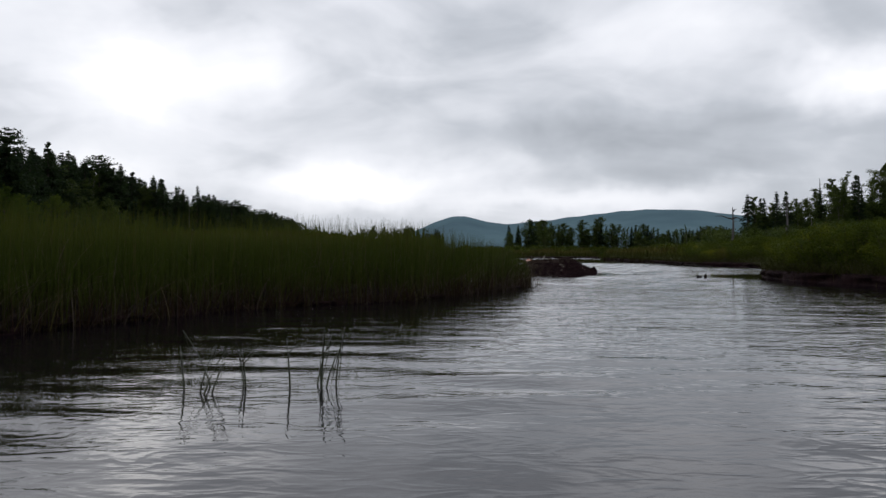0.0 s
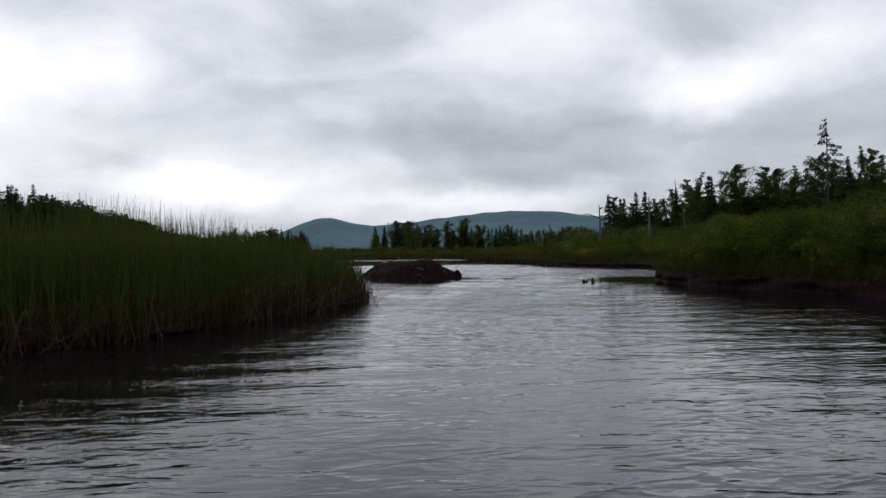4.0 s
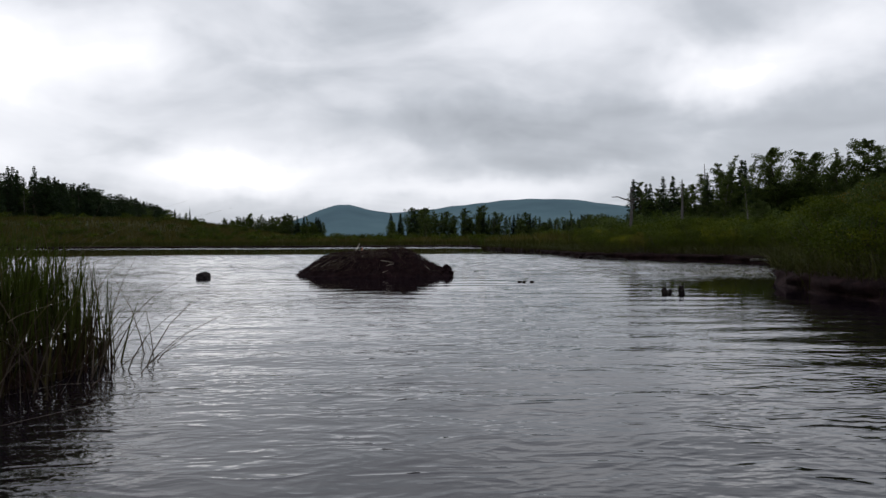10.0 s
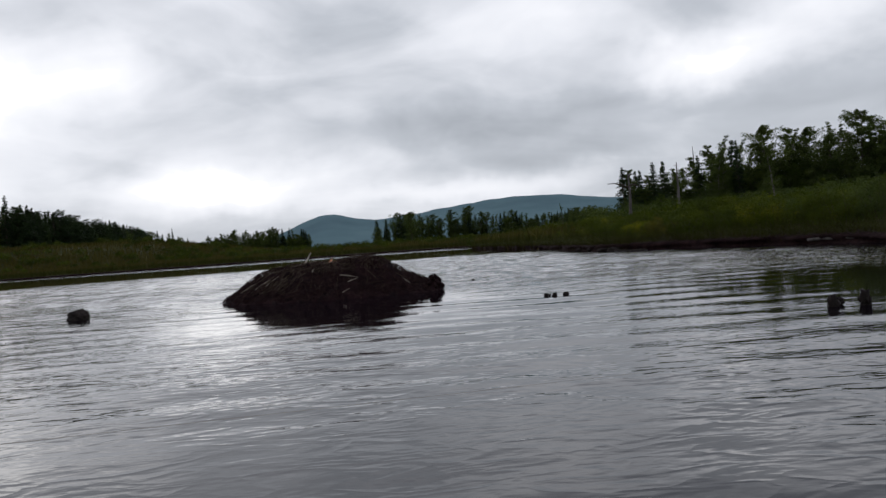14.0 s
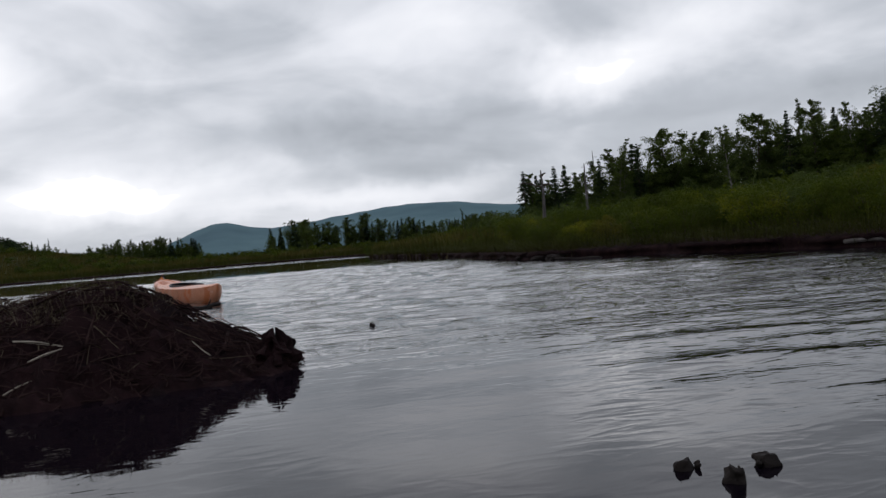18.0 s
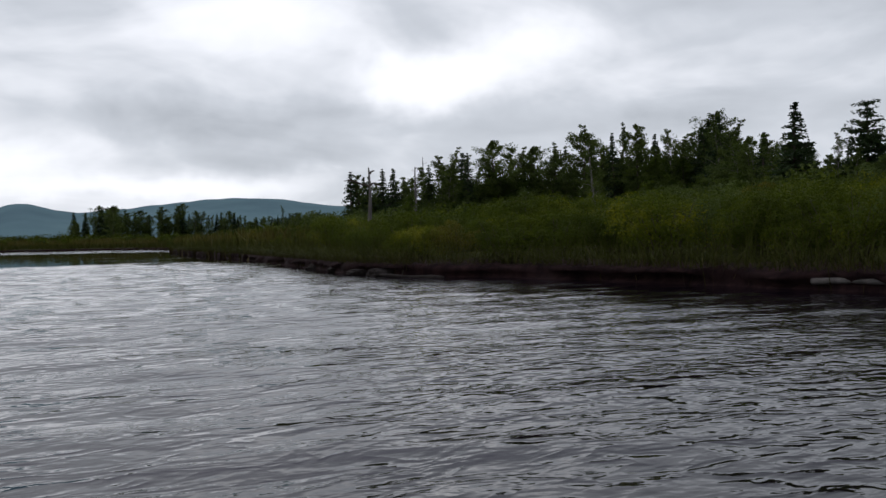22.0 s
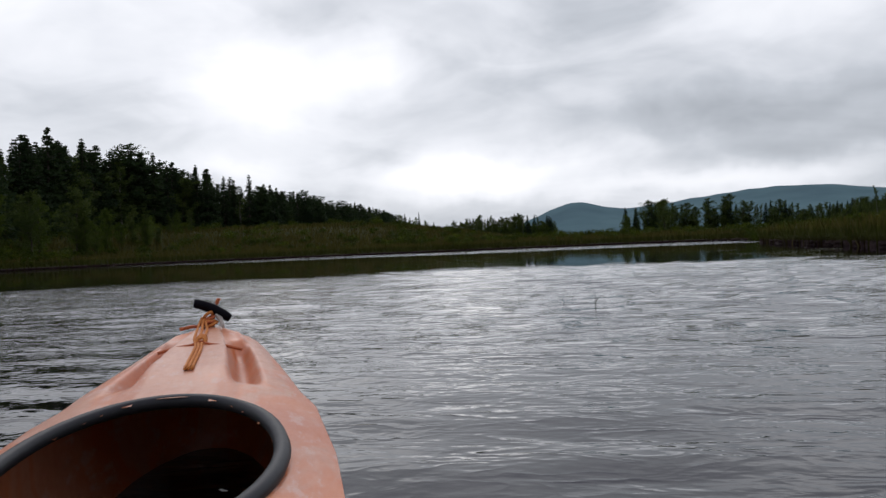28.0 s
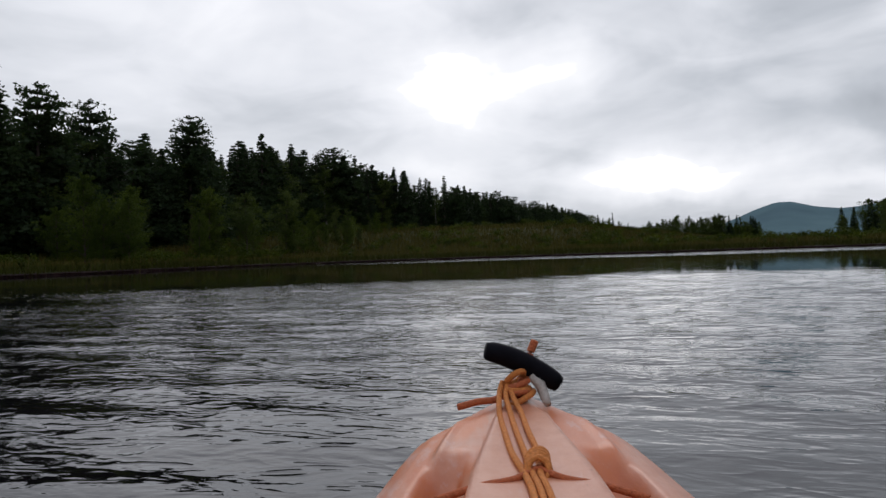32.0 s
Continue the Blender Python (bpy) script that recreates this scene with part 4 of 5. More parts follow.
def mound(u, v):
    """Height of the lodge above the water; u along it, v across it, steeper on the side of the channel."""
    r2 = (u / 1.78) ** 2 + (v / 1.25) ** 2
    across = np.where(v < 0, v / 0.98, v)
    q = np.clip(((u + 0.12) / np.where(u > -0.12, 1.02, 1.18)) ** 2 + across ** 2, 0, 9)
    main = 0.47 * np.exp(-1.25 * q ** np.where(v < 0, 1.65, 1.5))
    toe = 0.24 * np.exp(-(np.abs((u - 0.84) / 0.60) ** 3) - (v / 0.55) ** 2) + 0.20 * np.exp(-((u + 1.15) / 0.45) ** 2 - (v / 0.7) ** 2)
    crown = 0.05 * np.exp(-((u - 0.22) / 0.35) ** 2 - (v / 0.6) ** 2) + 0.055 * np.exp(-((u + 0.32) / 0.36) ** 2 - (v / 0.6) ** 2)
    return (main + toe + crown) * 0.97 - 0.085 - 0.16 * smooth01(r2 - 0.9)


lodge = thing("beaver_lodge", "dark beaver lodge of mud and sticks in the river", "beaver lodge", at=LODGE)
lu, lv = np.meshgrid(np.linspace(-2.0, 2.0, 200), np.linspace(-1.5, 1.5, 150))
lz = mound(lu, lv)
rough = np.array([noise.fractal((a * 3.2, b * 3.2, 1.0), 0.7, 2.1, 5) for a, b in zip(lu.ravel(), lv.ravel())]).reshape(lu.shape)
lump = np.array([noise.noise((a * 9, b * 9, 4.0)) for a, b in zip(lu.ravel(), lv.ravel())]).reshape(lu.shape)
clot = np.array([noise.ridged_multi_fractal((a * 5, b * 5, 8.0), 0.9, 2.2, 5, 1.0, 2.0) for a, b in zip(lu.ravel(), lv.ravel())]).reshape(lu.shape)
lz = lz + (0.06 * rough + 0.05 * lump + 0.045 * (clot - 1.2)) * smooth01((lz + 0.12) / 0.15)
li = np.arange(lu.size).reshape(lu.shape)
lf = np.stack([li[:-1, :-1], li[:-1, 1:], li[1:, 1:], li[1:, :-1]], -1).reshape(-1, 4)
part("mound", mesh_of("mound", np.stack([lu, lv, lz], -1).reshape(-1, 3), lf, LODGE_MUD, True), lodge)


def lodge_stick(u, v, ln, turn, r, mat, lift=0.03, sides=5):
    t = np.linspace(-0.5, 0.5, 5)
    du, dv = math.cos(turn), math.sin(turn)
    uu, vv = u + du * ln * t, v + dv * ln * t
    z = mound(uu, vv)
    fit = np.polyfit(t, z, 1)
    zz = np.polyval(fit, t) + lift + 0.03 * ln * np.sin(t * 4 + u * 5)
    return tube(np.stack([uu, vv, zz], -1), r * (1 - 0.45 * (t + 0.5)), sides)


for k in range(120):
    a, q = rng.uniform(0, 6.28), math.sqrt(rng.uniform(0, 0.95))
    u, v = 1.6 * q * math.cos(a), 1.1 * q * math.sin(a)
    if mound(u, v) < 0.02:
        continue
    part("stick", mesh_of("stick", *lodge_stick(u, v, rng.uniform(0.12, 0.42), rng.uniform(0, 6.28), rng.uniform(0.004, 0.010), STICK, rng.uniform(0.01, 0.06)), STICK, True), lodge)
for u, v, ln, turn, r in ((0.30, -0.62, 0.24, 0.05, 0.010), (0.36, -0.68, 0.16, 0.75, 0.010), (0.32, -0.88, 0.13, 0.9, 0.009), (-0.22, -0.5, 0.09, 1.5, 0.014),
                          (-0.80, -0.55, 0.26, 1.0, 0.009), (-0.92, -0.55, 0.22, 0.7, 0.008), (-1.15, -0.5, 0.2, 0.4, 0.007), (1.02, -0.35, 0.13, 2.6, 0.006)):
    part("stick", mesh_of("stick", *lodge_stick(u, v, ln, turn, r * 0.5, PEELED, 0.045), PEELED, True), lodge, "peeled pale stick")
fork = [tube([(-0.62, 0.20, 0.34), (-0.58, 0.21, 0.46), (-0.53, 0.22, 0.50), (-0.45, 0.22, 0.63)], [0.016, 0.014, 0.011, 0.008]), tube([(-0.58, 0.21, 0.46), (-0.48, 0.21, 0.49), (-0.36, 0.20, 0.50)], [0.010, 0.008, 0.005])]
part("branch", mesh_of("branch", *joined(fork), PEELED, True), lodge, "bleached forked branch on top")
# bleached stems that lie down the slopes, most of them on one shoulder
stems = []
for k in range(150):
    left = rng.random() < 0.62
    u, v = (rng.normal(-0.70, 0.24), rng.normal(-0.55, 0.2)) if left else (rng.uniform(-1.2, 1.2), rng.uniform(-0.9, 0.5))
    if mound(u, v) > 0.06:
        stems.append(lodge_stick(u, v, rng.uniform(0.08, 0.26), math.atan2(v, u) * 0.6 + rng.normal(0, 0.9) - 0.6, rng.uniform(0.0018, 0.0034), STRAW, rng.uniform(0.02, 0.07), 4))
tagged(part("straw", mesh_of("straw", *joined(stems), STRAW), lodge, "bleached stems lying on the slope"), kind="stuff")
# fine twigs, roots and rotting stems all over
fine = []
for k in range(3600):
    a, q = rng.uniform(0, 6.28), math.sqrt(rng.uniform(0, 1.0))
    u, v = 1.68 * q * math.cos(a), 1.15 * q * math.sin(a)
    if mound(u, v) > 0.0:
        fine.append(lodge_stick(u, v, rng.uniform(0.04, 0.17), rng.uniform(0, 6.28), rng.uniform(0.002, 0.006), STICK, rng.uniform(0.0, 0.07), 4))
tagged(part("twig_tangle", mesh_of("twig_tangle", *joined(fine), STICK), lodge, "tangle of thin dark twigs"), kind="stuff")
gu, gv = rng.uniform(-1.3, 0.9, 5200), rng.uniform(-0.9, 0.9, 5200)
gz2 = mound(gu, gv)
ok = (gz2 > 0.34) | ((gz2 > 0.10) & (rng.random(5200) < np.where((gu < -0.35) & (gv < -0.1), 0.22, 0.05)))
tagged(part("grass", mesh_of("grass", *blades(np.stack([gu, gv, gz2 - 0.01], -1)[ok], rng.uniform(0.05, 0.13, ok.sum()), 0.006, rng, 1.3), STRAW), lodge, "dry straw grass on the crown"), kind="stuff")
cu, cv = np.meshgrid(np.linspace(0, 2 * np.pi, 25), np.linspace(-0.5, 1.5, 14))
knob = 1 + 0.35 * np.sin(cu * 4 + 3 * cv) * np.cos(cv * 6) + 0.2 * np.sin(cu * 9)
cx, cy = 1.36 + 0.10 * knob * np.cos(cu) * np.cos(cv), -0.12 + 0.15 * knob * np.sin(cu) * np.cos(cv)
cz = 0.05 + 0.17 * np.sin(cv) * (0.8 + 0.25 * np.sin(cu * 3))
ci = np.arange(cu.size).reshape(cu.shape)
part("clod", mesh_of("clod", np.stack([cx, cy, cz], -1).reshape(-1, 3), np.stack([ci[:-1, :-1], ci[:-1, 1:], ci[1:, 1:], ci[1:, :-1]], -1).reshape(-1, 4), LODGE_MUD), lodge, "knobbly clump of mud and roots")


# ---------------------------------------------------------------- things in the water
def stump(name, x, y, h, r, seed, label, spikes=3):
    g = np.random.default_rng(seed)
    root = thing(name, label, "stump", "old stumps in the river", pose(x, y, 0, 0, 0, g.uniform(0, 360)))
    z = np.r_[-0.25, -0.1, -0.03, np.linspace(0.0, h, 6)]
    line = np.stack([0.02 * np.sin(z * 9 + seed), 0.02 * np.cos(z * 7), z], -1)
    sv, sf = tube(line, r * (1.3 - 0.6 * np.linspace(0, 1, 9) ** 2), 11)
    sv = sv + np.array([[noise.noise((p[0] * 40 + seed, p[1] * 40, p[2] * 40)), noise.noise((p[0] * 40, p[1] * 40 + seed, p[2] * 40 + 9)), 0.9 * noise.noise((p[0] * 60, p[1] * 60, seed))] for p in sv]) * r * 0.75
    part("stem", mesh_of("stem", sv, sf, WET, True), root)
    for k in range(spikes):
        a = g.uniform(0, 6.28)
        p = np.array([math.cos(a), math.sin(a), 0]) * r * 0.6
        part("root", mesh_of("root", *tube([p + (0, 0, h * 0.2), p * 1.8 + (0, 0, h * 0.5), p * 2.2 + (0, 0, h * g.uniform(0.1, 0.9))], [r * 0.4, r * 0.3, r * 0.12], 5), WET, True), root)
    return root


for k, (x, y, h, r) in enumerate(((7.47, 23.8, 0.10, 0.032), (7.30, 23.9, 0.08, 0.030), (7.39, 23.95, 0.05, 0.026))):
    stump("stump", x, y, h, r, 80 + k, "black wet stump standing out of the river")
for k, (x, y, h, r) in enumerate(((6.19, 27.12, 0.020, 0.020), (6.235, 26.98, 0.030, 0.022), (6.335, 27.06, 0.022, 0.024), (6.41, 27.10, 0.006, 0.020))):
    stump("stump", x, y, h, r, 90 + k, "small black stump just above the water", 2)
stump("stump", 6.2, 31.9, 0.02, 0.018, 97, "tiny black stub in the water", 1)


def boulder(name, x, y, sx, sy, sz, seed, label, mat):
    bm = bmesh.new()
    bmesh.ops.create_icosphere(bm, subdivisions=4, radius=1.0)
    for v in bm.verts:
        k = 1 + 0.28 * noise.fractal(v.co * 1.6 + Vector((seed, 0, 0)), 0.8, 2.0, 4)
        v.co = Vector((v.co.x * sx, v.co.y * sy, v.co.z * sz)) * k
    me = bpy.data.meshes.new(name)
    bm.to_mesh(me)
    bm.free()
    for q in me.polygons:
        q.use_smooth = True
    me.materials.append(mat)
    o = tagged(new(name, me), label, "rock")
    o.matrix_world = pose(x, y, sz * 0.25)
    return o


boulder("rock", 0.83, 29.4, 0.14, 0.13, 0.10, 3, "dark wet lump of rock in the river", WET)


def log(name, a, b, r, label, mat, group="driftwood"):
    root = thing(name, label, "log", group, Matrix.Translation(a))
    d = np.array(b, float) - np.array(a, float)
    t = np.linspace(0, 1, 7)
    line = d[None] * t[:, None] + np.stack([0.02 * np.sin(t * 5), 0.03 * np.sin(t * 7), 0.012 * np.sin(t * 9)], -1)
    part("trunk", mesh_of("trunk", *tube(line, r * (1 - 0.45 * t), 8), mat, True), root)
    k = line[4]
    part("stub", mesh_of("stub", *tube([k, k + (0.05, 0.02, r * 2.2)], [r * 0.35, r * 0.15], 5), mat, True), root)
    return root


log("sunken_log", (4.50, 36.80, 0.0), (5.02, 37.22, 0.03), 0.045, "black log floating low in the water", WET)
log("fallen_log", (15.22, 37.0, 0.10), (15.62, 34.6, 0.15), 0.038, "grey fallen log lying along the bank", DEAD)
log("fallen_log", (13.5, 42.8, -0.01), (13.0, 44.2, 0.02), 0.05, "black stranded log at the water's edge", WET)
for k, (x, y, s) in enumerate(((13.2, 44.4, 0.22), (13.0, 45.3, 0.16), (13.3, 47.0, 0.2), (13.5, 49.2, 0.18), (14.0, 43.0, 0.14))):
    boulder("rock", x, y, s * 1.6, s, s * 0.55, 20 + k, "low dark stone at the foot of the bank", WET)


def stalk_clump(x, y, n, spread, h, seed, label):
    g = np.random.default_rng(seed)
    root = thing("reed_stalks", label, "reeds", "reeds standing in open water", pose(x, y, 0))
    for k in range(n):
        a = g.uniform(0, 6.28)
        p = g.normal(0, spread, 2)
        hh, ln = h * g.uniform(0.6, 1.15), g.normal(0, 0.3)
        t = np.linspace(0, 1, 6)
        line = np.stack([p[0] + math.cos(a) * ln * hh * t**2, p[1] + math.sin(a) * ln * hh * t**2, -0.15 + (hh + 0.15) * t], -1)
        part("stalk", mesh_of("stalk", *tube(line, 0.006 * (1 - 0.6 * t), 5), STALK, True), root)
        if k % 3 == 0:
            e = line[-2]
            part("leaf", mesh_of("leaf", *tube([e, e + (0.05, 0.02, 0.05), e + (0.12, 0.03, 0.02)], [0.004, 0.003, 0.001], 4), STALK, True), root)
    return root


STALK = plain("dark_reed_stalk", (0.030, 0.036, 0.016), 0.6, 0.3, 14)
stalk_clump(-0.28, 4.5, 6, 0.06, 0.27, 101, "thin dark reed stalks standing in open water")
stalk_clump(-0.80, 4.45, 7, 0.08, 0.25, 102, "thin bent reed stalks standing in open water")
stalk_clump(1.88, 18.6, 9, 0.12, 0.42, 103, "loose reed stalks off the end of the bed")
stalk_clump(1.5, 19.2, 8, 0.2, 0.45, 104, "loose reed stalks off the end of the bed")
stalk_clump(5.36, 46.40, 1, 0.01, 0.14, 105, "lone reed stalk standing in open water")
stalk_clump(10.6, 40.2, 4, 0.16, 0.09, 106, "sparse weed stalks breaking the surface")
x, y = rng.uniform(3, 13, 40), rng.uniform(50, 66, 40)
stuff("water_weed", blades(np.stack([x, y, 0 * x - 0.03], -1), rng.uniform(0.05, 0.13, 40), 0.008, rng, 0.25), REED, "thin scattered reeds standing in shallow water", "reeds")

# low floating leaves near the inlet and by the west shore
def pads(name, n, box, rng, label, size=0.09):
    x, y = rng.uniform(box[0], box[1], n), rng.uniform(box[2], box[3], n)
    k = np.array([noise.noise((a * 0.5, b * 0.28, 2.0)) for a, b in zip(x, y)]) > 0.05
    k &= inland(x, y) < 0
    x, y = x[k], y[k]
    v, f = leaf_quads(np.stack([x, y, 0 * x], -1), size, rng, 1.0)
    v = v.reshape(-1, 4, 3)
    v[:, :, 2] = 0.006 + rng.uniform(0, 0.012, (len(v), 1)) + 0.004 * rng.normal(size=v.shape[:2])
    stuff(name, (v.reshape(-1, 3), f), PAD, label, "water plants")


pads("floating_leaves", 2600, (10.4, 14.5, 26, 34), rng, "floating brown-green leaves in the quiet inlet", 0.045)
pads("floating_leaves", 2600, (-16, -2, 34, 56), rng, "strips of floating leaves on the open water", 0.06)
pads("floating_leaves", 1800, (10, 14, 50, 74), rng, "floating leaves along the bank", 0.06)

# ---------------------------------------------------------------- kayak
def deck_material():
    m, n, p = material("sun_bleached_orange_plastic")
    co = n.make("ShaderNodeTexCoord").outputs["Object"]
    sep = n.make("ShaderNodeSeparateXYZ")
    n.put(sep.inputs[0], co)
    a, b = n.noise(co, 3.0, 5, 0.6), n.noise(n.mapped(co, (1, 0.3, 1)), 42.0, 4, 0.7)
    col = n.ramp(a, [(0.3, (0.46, 0.115, 0.030)), (0.55, (0.54, 0.155, 0.045)), (0.75, (0.58, 0.19, 0.065))])
    # chalky pink-grey bleaching: most on the flat middle panel, in broken patches on the shoulders
    out = n.math("ABSOLUTE", n.math("SUBTRACT", sep.outputs[0], 0.105))
    patch = n.noise(n.mapped(co, (8, 3.0, 1), (0, 0, 0.2), (1.7, 0, 0)), 1.0, 4, 0.55, 0.6)
    wide = n.math("MULTIPLY_ADD", sep.outputs[1], 0.085, n.math("SUBTRACT", out, 0.155))
    patch = n.math("ADD", patch, n.range(wide, -0.004, 0.004, 0.20, -0.05))
    patch = n.math("ADD", patch, n.range(out, 0.13, 0.17, 0.0, 0.12))
    bleach = n.range(patch, 0.47, 0.60, 0.0, 0.55)
    col = n.mix(bleach, col, n.ramp(n.noise(co, 24.0, 5, 0.7), [(0.3, (0.42, 0.215, 0.135)), (0.7, (0.55, 0.32, 0.22))]))
    # the hollows on the shoulders keep their deep orange
    hollow = n.math("MULTIPLY", n.range(out, 0.082, 0.096), n.range(out, 0.150, 0.132))
    hollow = n.math("MULTIPLY", hollow, n.range(n.math("MULTIPLY_ADD", a, 0.08, sep.outputs[1]), 1.17, 1.09))
    col = n.mix(n.math("MULTIPLY", hollow, 0.85), col, (0.44, 0.115, 0.026))
    # scuffs, grit in the scratches
    scuff = n.range(n.math("MULTIPLY", b, n.noise(co, 9.0, 3)), 0.28, 0.40)
    col = n.mix(n.math("MULTIPLY", scuff, 0.5), col, (0.56, 0.38, 0.32))
    grit = n.range(n.noise(n.mapped(co, (1, 0.5, 1)), 85.0, 5, 0.75), 0.66, 0.74)
    col = n.mix(n.math("MULTIPLY", grit, 0.6), col, (0.16, 0.075, 0.05))
    n.put(p.inputs["Base Color"], col)
    n.put(p.inputs["Roughness"], n.math("MULTIPLY_ADD", b, 0.30, 0.22))
    bump(n, p, n.math("ADD", b, n.math("MULTIPLY", a, 0.6)), 0.2, 0.005)
    return m


DECK = deck_material()
ROPE = plain("tan_orange_rope", (0.56, 0.20, 0.050), 0.75, 0.25, 260, 0.5)
ROPE2 = plain("red_brown_cord", (0.42, 0.11, 0.04), 0.7, 0.25, 260, 0.5)
RUBBER = plain("black_rubber", (0.004, 0.004, 0.006), 0.6, 0.3, 40, 0.2, 0.0, 0.06)
WEB = plain("grey_webbing", (0.42, 0.38, 0.33), 0.8, 0.2, 200, 0.4)
SEAT = plain("black_plastic", (0.015, 0.015, 0.017), 0.5, 0.2, 60)

kayak = thing("kayak", "sun-bleached orange plastic kayak floating on the river", "kayak", at=pose(4.334, 40.108, -0.012, 0, 0, 20.0))
CX = 0.105
# stations along the boat: distance ahead, half width, side height, ridge height, keel depth
STATIONS = np.array([
    (1.375, 0.020, 0.392, 0.405, 0.30), (1.36, 0.060, 0.376, 0.402, 0.20), (1.33, 0.105, 0.358, 0.398, 0.12), (1.27, 0.163, 0.338, 0.392, 0.05),
    (1.18, 0.190, 0.322, 0.385, 0.0), (1.05, 0.218, 0.306, 0.376, -0.04), (0.85, 0.254, 0.288, 0.362, -0.07), (0.60, 0.290, 0.272, 0.345, -0.09),
    (0.45, 0.322, 0.262, 0.33, -0.10), (0.0, 0.345, 0.25, 0.30, -0.11), (-0.45, 0.340, 0.245, 0.285, -0.11), (-0.8, 0.300, 0.242, 0.28, -0.10),
    (-1.15, 0.225, 0.245, 0.285, -0.07), (-1.45, 0.12, 0.26, 0.30, 0.0), (-1.58, 0.05, 0.275, 0.307, 0.12), (-1.62, 0.002, 0.29, 0.305, 0.27)])


def kayak_at(s, c):
    return np.interp(s, STATIONS[::-1, 0], STATIONS[::-1, c])


ks = np.concatenate([np.linspace(1.375, 1.1, 24), np.linspace(1.08, -1.62, 64)])
deck_v, hull_v = [], []
for s in ks:
    hw, sz, rz, kz = (kayak_at(s, i) for i in (1, 2, 3, 4))
    q = np.linspace(-1, 1, 81)
    # moulded deck: a flat centre panel between two grooves, a raised rib on each shoulder
    spread = np.interp(s, [0.4, 1.0, 1.3], [0.42, 0.34, 0.22])
    shape = np.interp(np.abs(q), [0, spread - 0.03, spread + 0.02, 0.52, 0.60, 0.66, 0.80, 0.95, 1.0], [0.95, 1.0, 0.80, 0.78, 0.84, 0.62, 0.48, 0.20, 0.0])
    crown = 1 - np.abs(q) ** 2.2
    front = smooth01((s - 0.50) / 0.15) * smooth01((1.35 - s) / 0.12)
    top = sz + (rz - sz) * (front * shape + (1 - front) * crown)
    # hollows moulded into the shoulders behind the bow
    top -= front * 0.050 * np.exp(-((np.abs(q) - 0.52) / 0.12) ** 4) * smooth01((1.15 - s) / 0.10)
    top += front * 0.009 * smooth01((spread - np.abs(q)) / 0.04 + 0.5)
    deck_v.append(np.stack([CX + q * hw, np.full(81, s), top], -1))
    ang = np.linspace(0, np.pi, 15)
    hull_v.append(np.stack([CX + np.cos(ang) * hw * 1.0005, np.full(15, s), sz + 0.0005 - (sz - kz) * np.sin(ang) ** 0.7], -1))


def lofted(rows):
    v = np.array(rows)
    i = np.arange(v.shape[0] * v.shape[1]).reshape(v.shape[:2])
    return v, np.stack([i[:-1, :-1], i[:-1, 1:], i[1:, 1:], i[1:, :-1]], -1)


dv, df = lofted(deck_v)
# the cockpit opening is left out of the deck
mid = dv[:-1, :-1, :2] + 0.5 * (dv[1:, 1:, :2] - dv[:-1, :-1, :2])
hole = ((mid[..., 0] - CX) / 0.235) ** 2 + ((mid[..., 1] + 0.08) / 0.44) ** 2 < 1
part("deck", mesh_of("deck", dv.reshape(-1, 3), df[~hole].reshape(-1, 4), DECK, True), kayak)
hv, hf = lofted(hull_v)
part("hull", mesh_of("hull", hv.reshape(-1, 3), hf.reshape(-1, 4), DECK, True), kayak)
ca = np.linspace(0, 2 * np.pi, 49)
rim = np.stack([CX + 0.245 * np.cos(ca), -0.08 + 0.45 * np.sin(ca), kayak_at(-0.08 + 0.45 * np.sin(ca), 3) - 0.012], -1)
part("cockpit_rim", mesh_of("cockpit_rim", *tube(rim, 0.016, 8, False), SEAT, True), kayak, "black cockpit rim")
seat_v, seat_f = lofted([np.stack([CX + np.linspace(-0.2, 0.2, 9), np.full(9, yy), 0.02 + 0.05 * np.linspace(-1, 1, 9) ** 4 + zz], -1) for yy, zz in ((0.25, 0.04), (0.05, 0.0), (-0.2, 0.0), (-0.34, 0.05), (-0.39, 0.11), (-0.41, 0.16))])
part("seat", mesh_of("seat", seat_v.reshape(-1, 3), seat_f.reshape(-1, 4), SEAT, True), kayak, "black moulded seat")


def cord(name, pts, r, mat, label, steps=8, sides=8):
    p = np.array(pts, float)
    t, u = np.arange(len(p)), np.linspace(0, len(p) - 1, (len(p) - 1) * steps + 1)
    k = np.clip(u.astype(int), 0, len(p) - 2)
    f = (u - k)[:, None]
    m = np.gradient(p, axis=0)
    line = (2 * f**3 - 3 * f**2 + 1) * p[k] + (f**3 - 2 * f**2 + f) * m[k] + (-2 * f**3 + 3 * f**2) * p[k + 1] + (f**3 - f**2) * m[k + 1]
    return part(name, mesh_of(name, *tube(line, r, sides), mat, True), kayak, label)


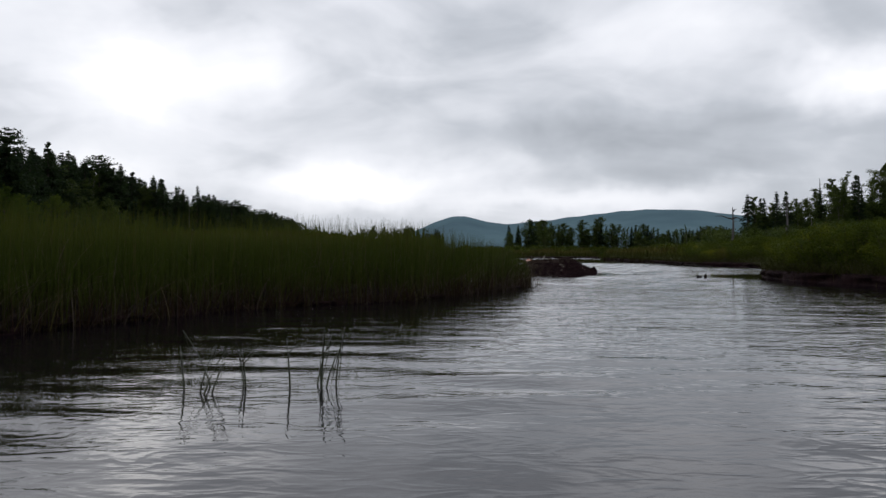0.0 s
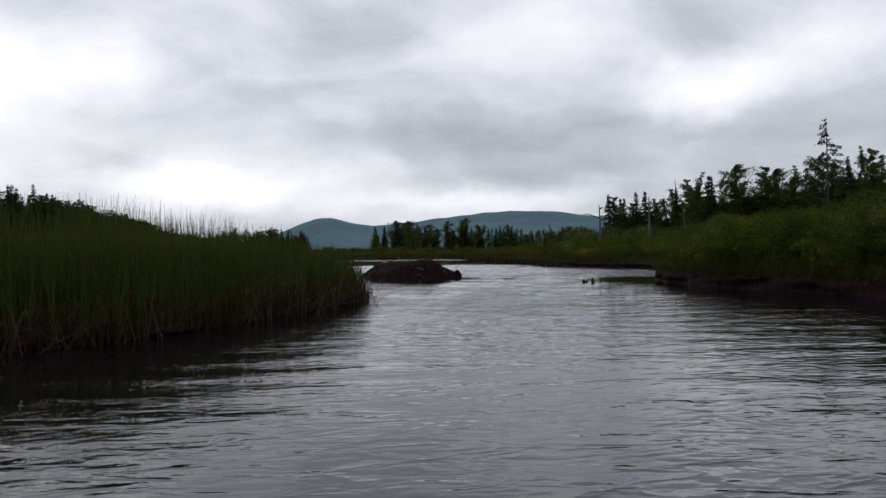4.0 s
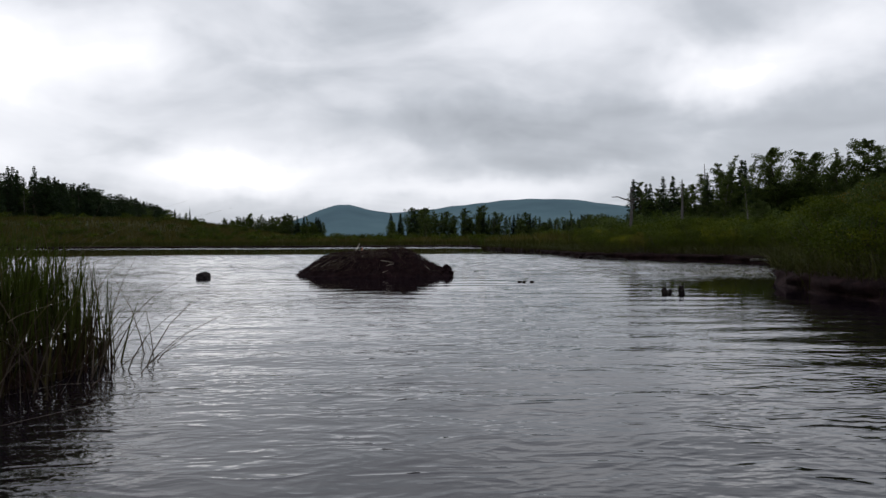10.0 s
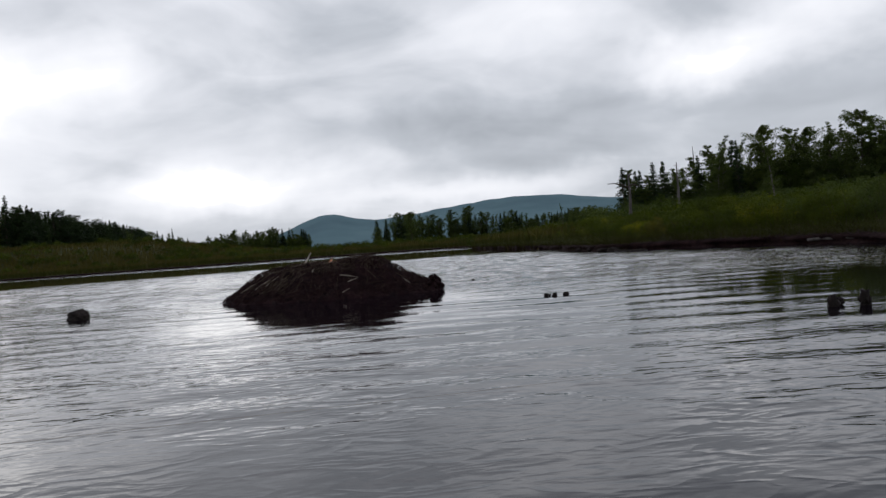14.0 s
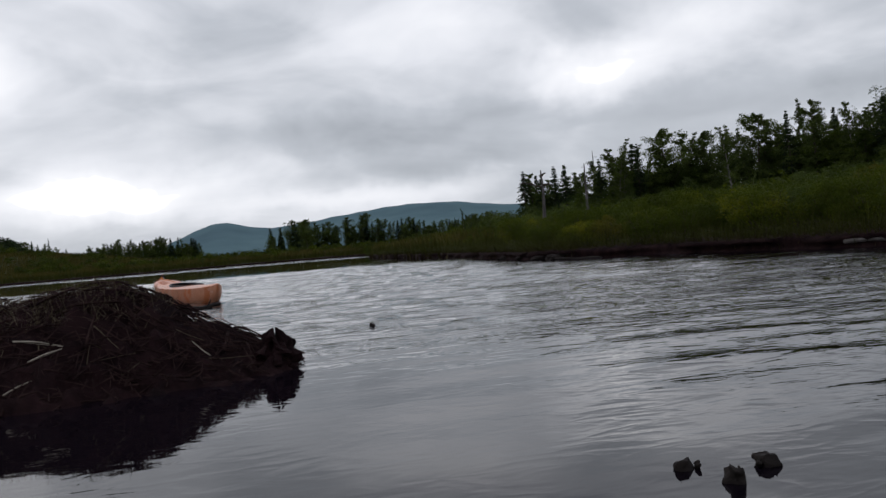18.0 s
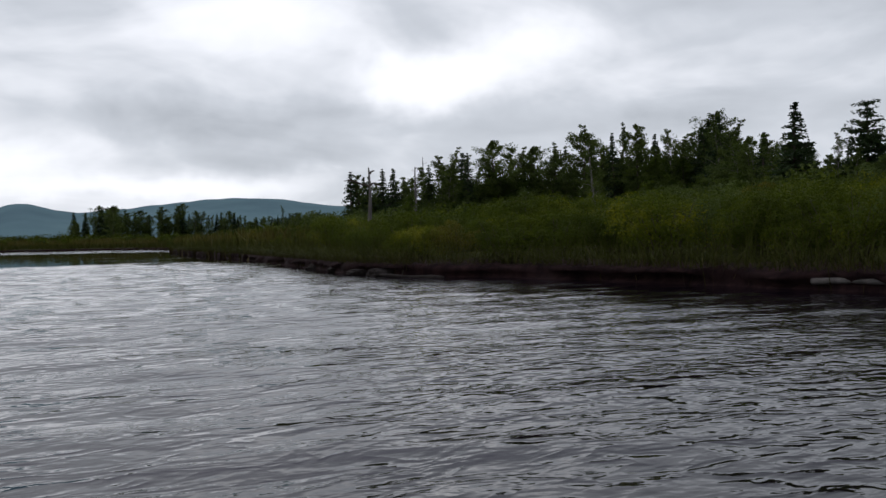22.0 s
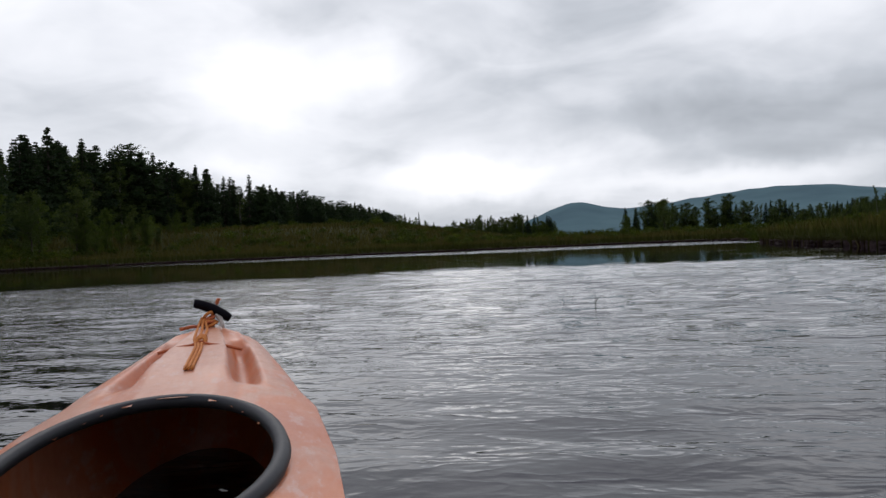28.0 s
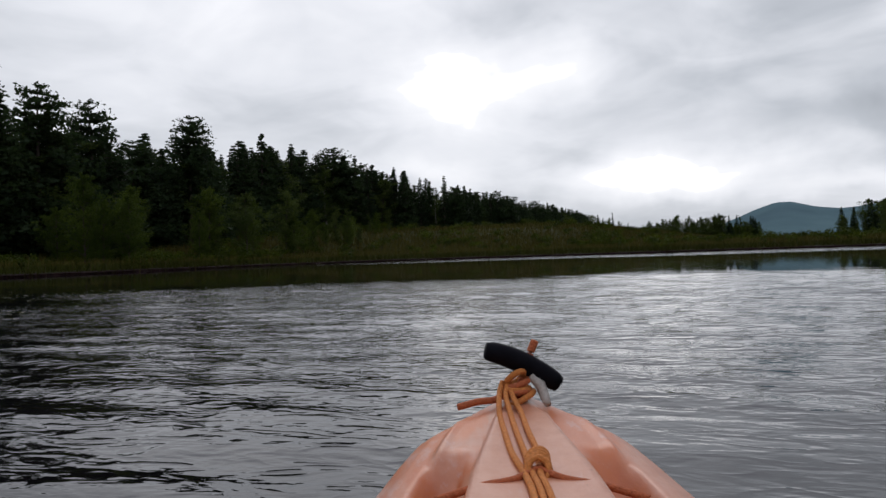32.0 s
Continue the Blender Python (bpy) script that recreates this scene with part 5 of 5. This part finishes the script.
# carrying toggle on its cord at the bow
tx = np.linspace(-1, 1, 15)
ends = 0.0175 * (1 - 0.12 * tx**2) * np.where(np.abs(tx) > 0.99, 0.85, 1.0)
bar = np.stack([0.113 + 0.058 * tx, 1.34 + 0.010 * tx, 0.452 - 0.030 * tx + 0.008 * (1 - tx**2)], -1)
part("toggle", mesh_of("toggle", *tube(bar, ends, 12), RUBBER, True), kayak, "black rubber carrying toggle")
cord("cord", [(0.10, 1.33, 0.40), (0.115, 1.345, 0.44), (0.128, 1.355, 0.475), (0.136, 1.36, 0.492)], 0.0065, ROPE2, "cord end through the toggle")
part("strap", mesh_of("strap", *tube([(0.125, 1.33, 0.44), (0.140, 1.33, 0.425), (0.147, 1.32, 0.405), (0.150, 1.31, 0.397)], [0.006, 0.009, 0.008, 0.006], 6), WEB, True), kayak, "grey webbing strap")
cord("cord", [(0.090, 1.33, 0.425), (0.070, 1.325, 0.405), (0.040, 1.32, 0.402), (0.008, 1.31, 0.396)], 0.0055, ROPE2, "loose cord end")
for k in range(5):
    g = k / 4
    ring = [(CX + 0.024 * math.cos(a) * (1 - 0.4 * g) - 0.004 * k % 0.006, 1.335 + 0.024 * math.sin(a) * (1 - 0.4 * g), 0.402 + 0.0085 * k + (0.012 - 0.006 * k) * math.cos(a + k)) for a in np.linspace(0, 6.28, 13)]
    cord("rope_turn", ring, 0.0052, ROPE2 if k % 2 else ROPE, "turn of rope round the bow", 3)


def on_deck(x, s, up=0.006):
    q = min(1.0, abs(x - CX) / max(0.02, float(kayak_at(s, 1))))
    return (x, s, float(kayak_at(s, 2)) + float(kayak_at(s, 3) - kayak_at(s, 2)) * (1 - q**2.2) + 0.004 + up)


for k, (a, b, c) in enumerate(((0.074, 0.076, 0.088), (0.084, 0.092, 0.097), (0.094, 0.108, 0.106))):
    cord("rope", [(a + 0.006, 1.335, 0.43), (a, 1.31, 0.415), on_deck(b - 0.004, 1.24), on_deck(b, 1.15), on_deck(b + 0.006, 1.05), on_deck(c + 0.006, 0.965), on_deck(c + 0.012, 0.88), on_deck(c + 0.016, 0.6)], 0.0043, ROPE, "tan bow rope along the deck")
kx, ky, kz2 = on_deck(0.110, 0.985, 0.008)
for k in range(4):
    knot = [(kx + 0.0125 * math.cos(a), ky + 0.013 * math.sin(a + 0.5 * k) * 0.7 + 0.008 * k - 0.012, kz2 + 0.012 * math.sin(a) + 0.002 * k) for a in np.linspace(0, 6.28, 13)]
    cord("knot", knot, 0.0044, ROPE, "overhand knot in the rope", 3)
# the deck line that runs to both sides from the knot
for side in (-1, 1):
    cord("deck_line", [(kx, ky - 0.004, kz2)] + [on_deck(kx + side * w, ky - 0.02 - 0.25 * w, 0.004) for w in (0.03, 0.07, 0.12)], 0.0045, ROPE2, "dark red-brown deck line")
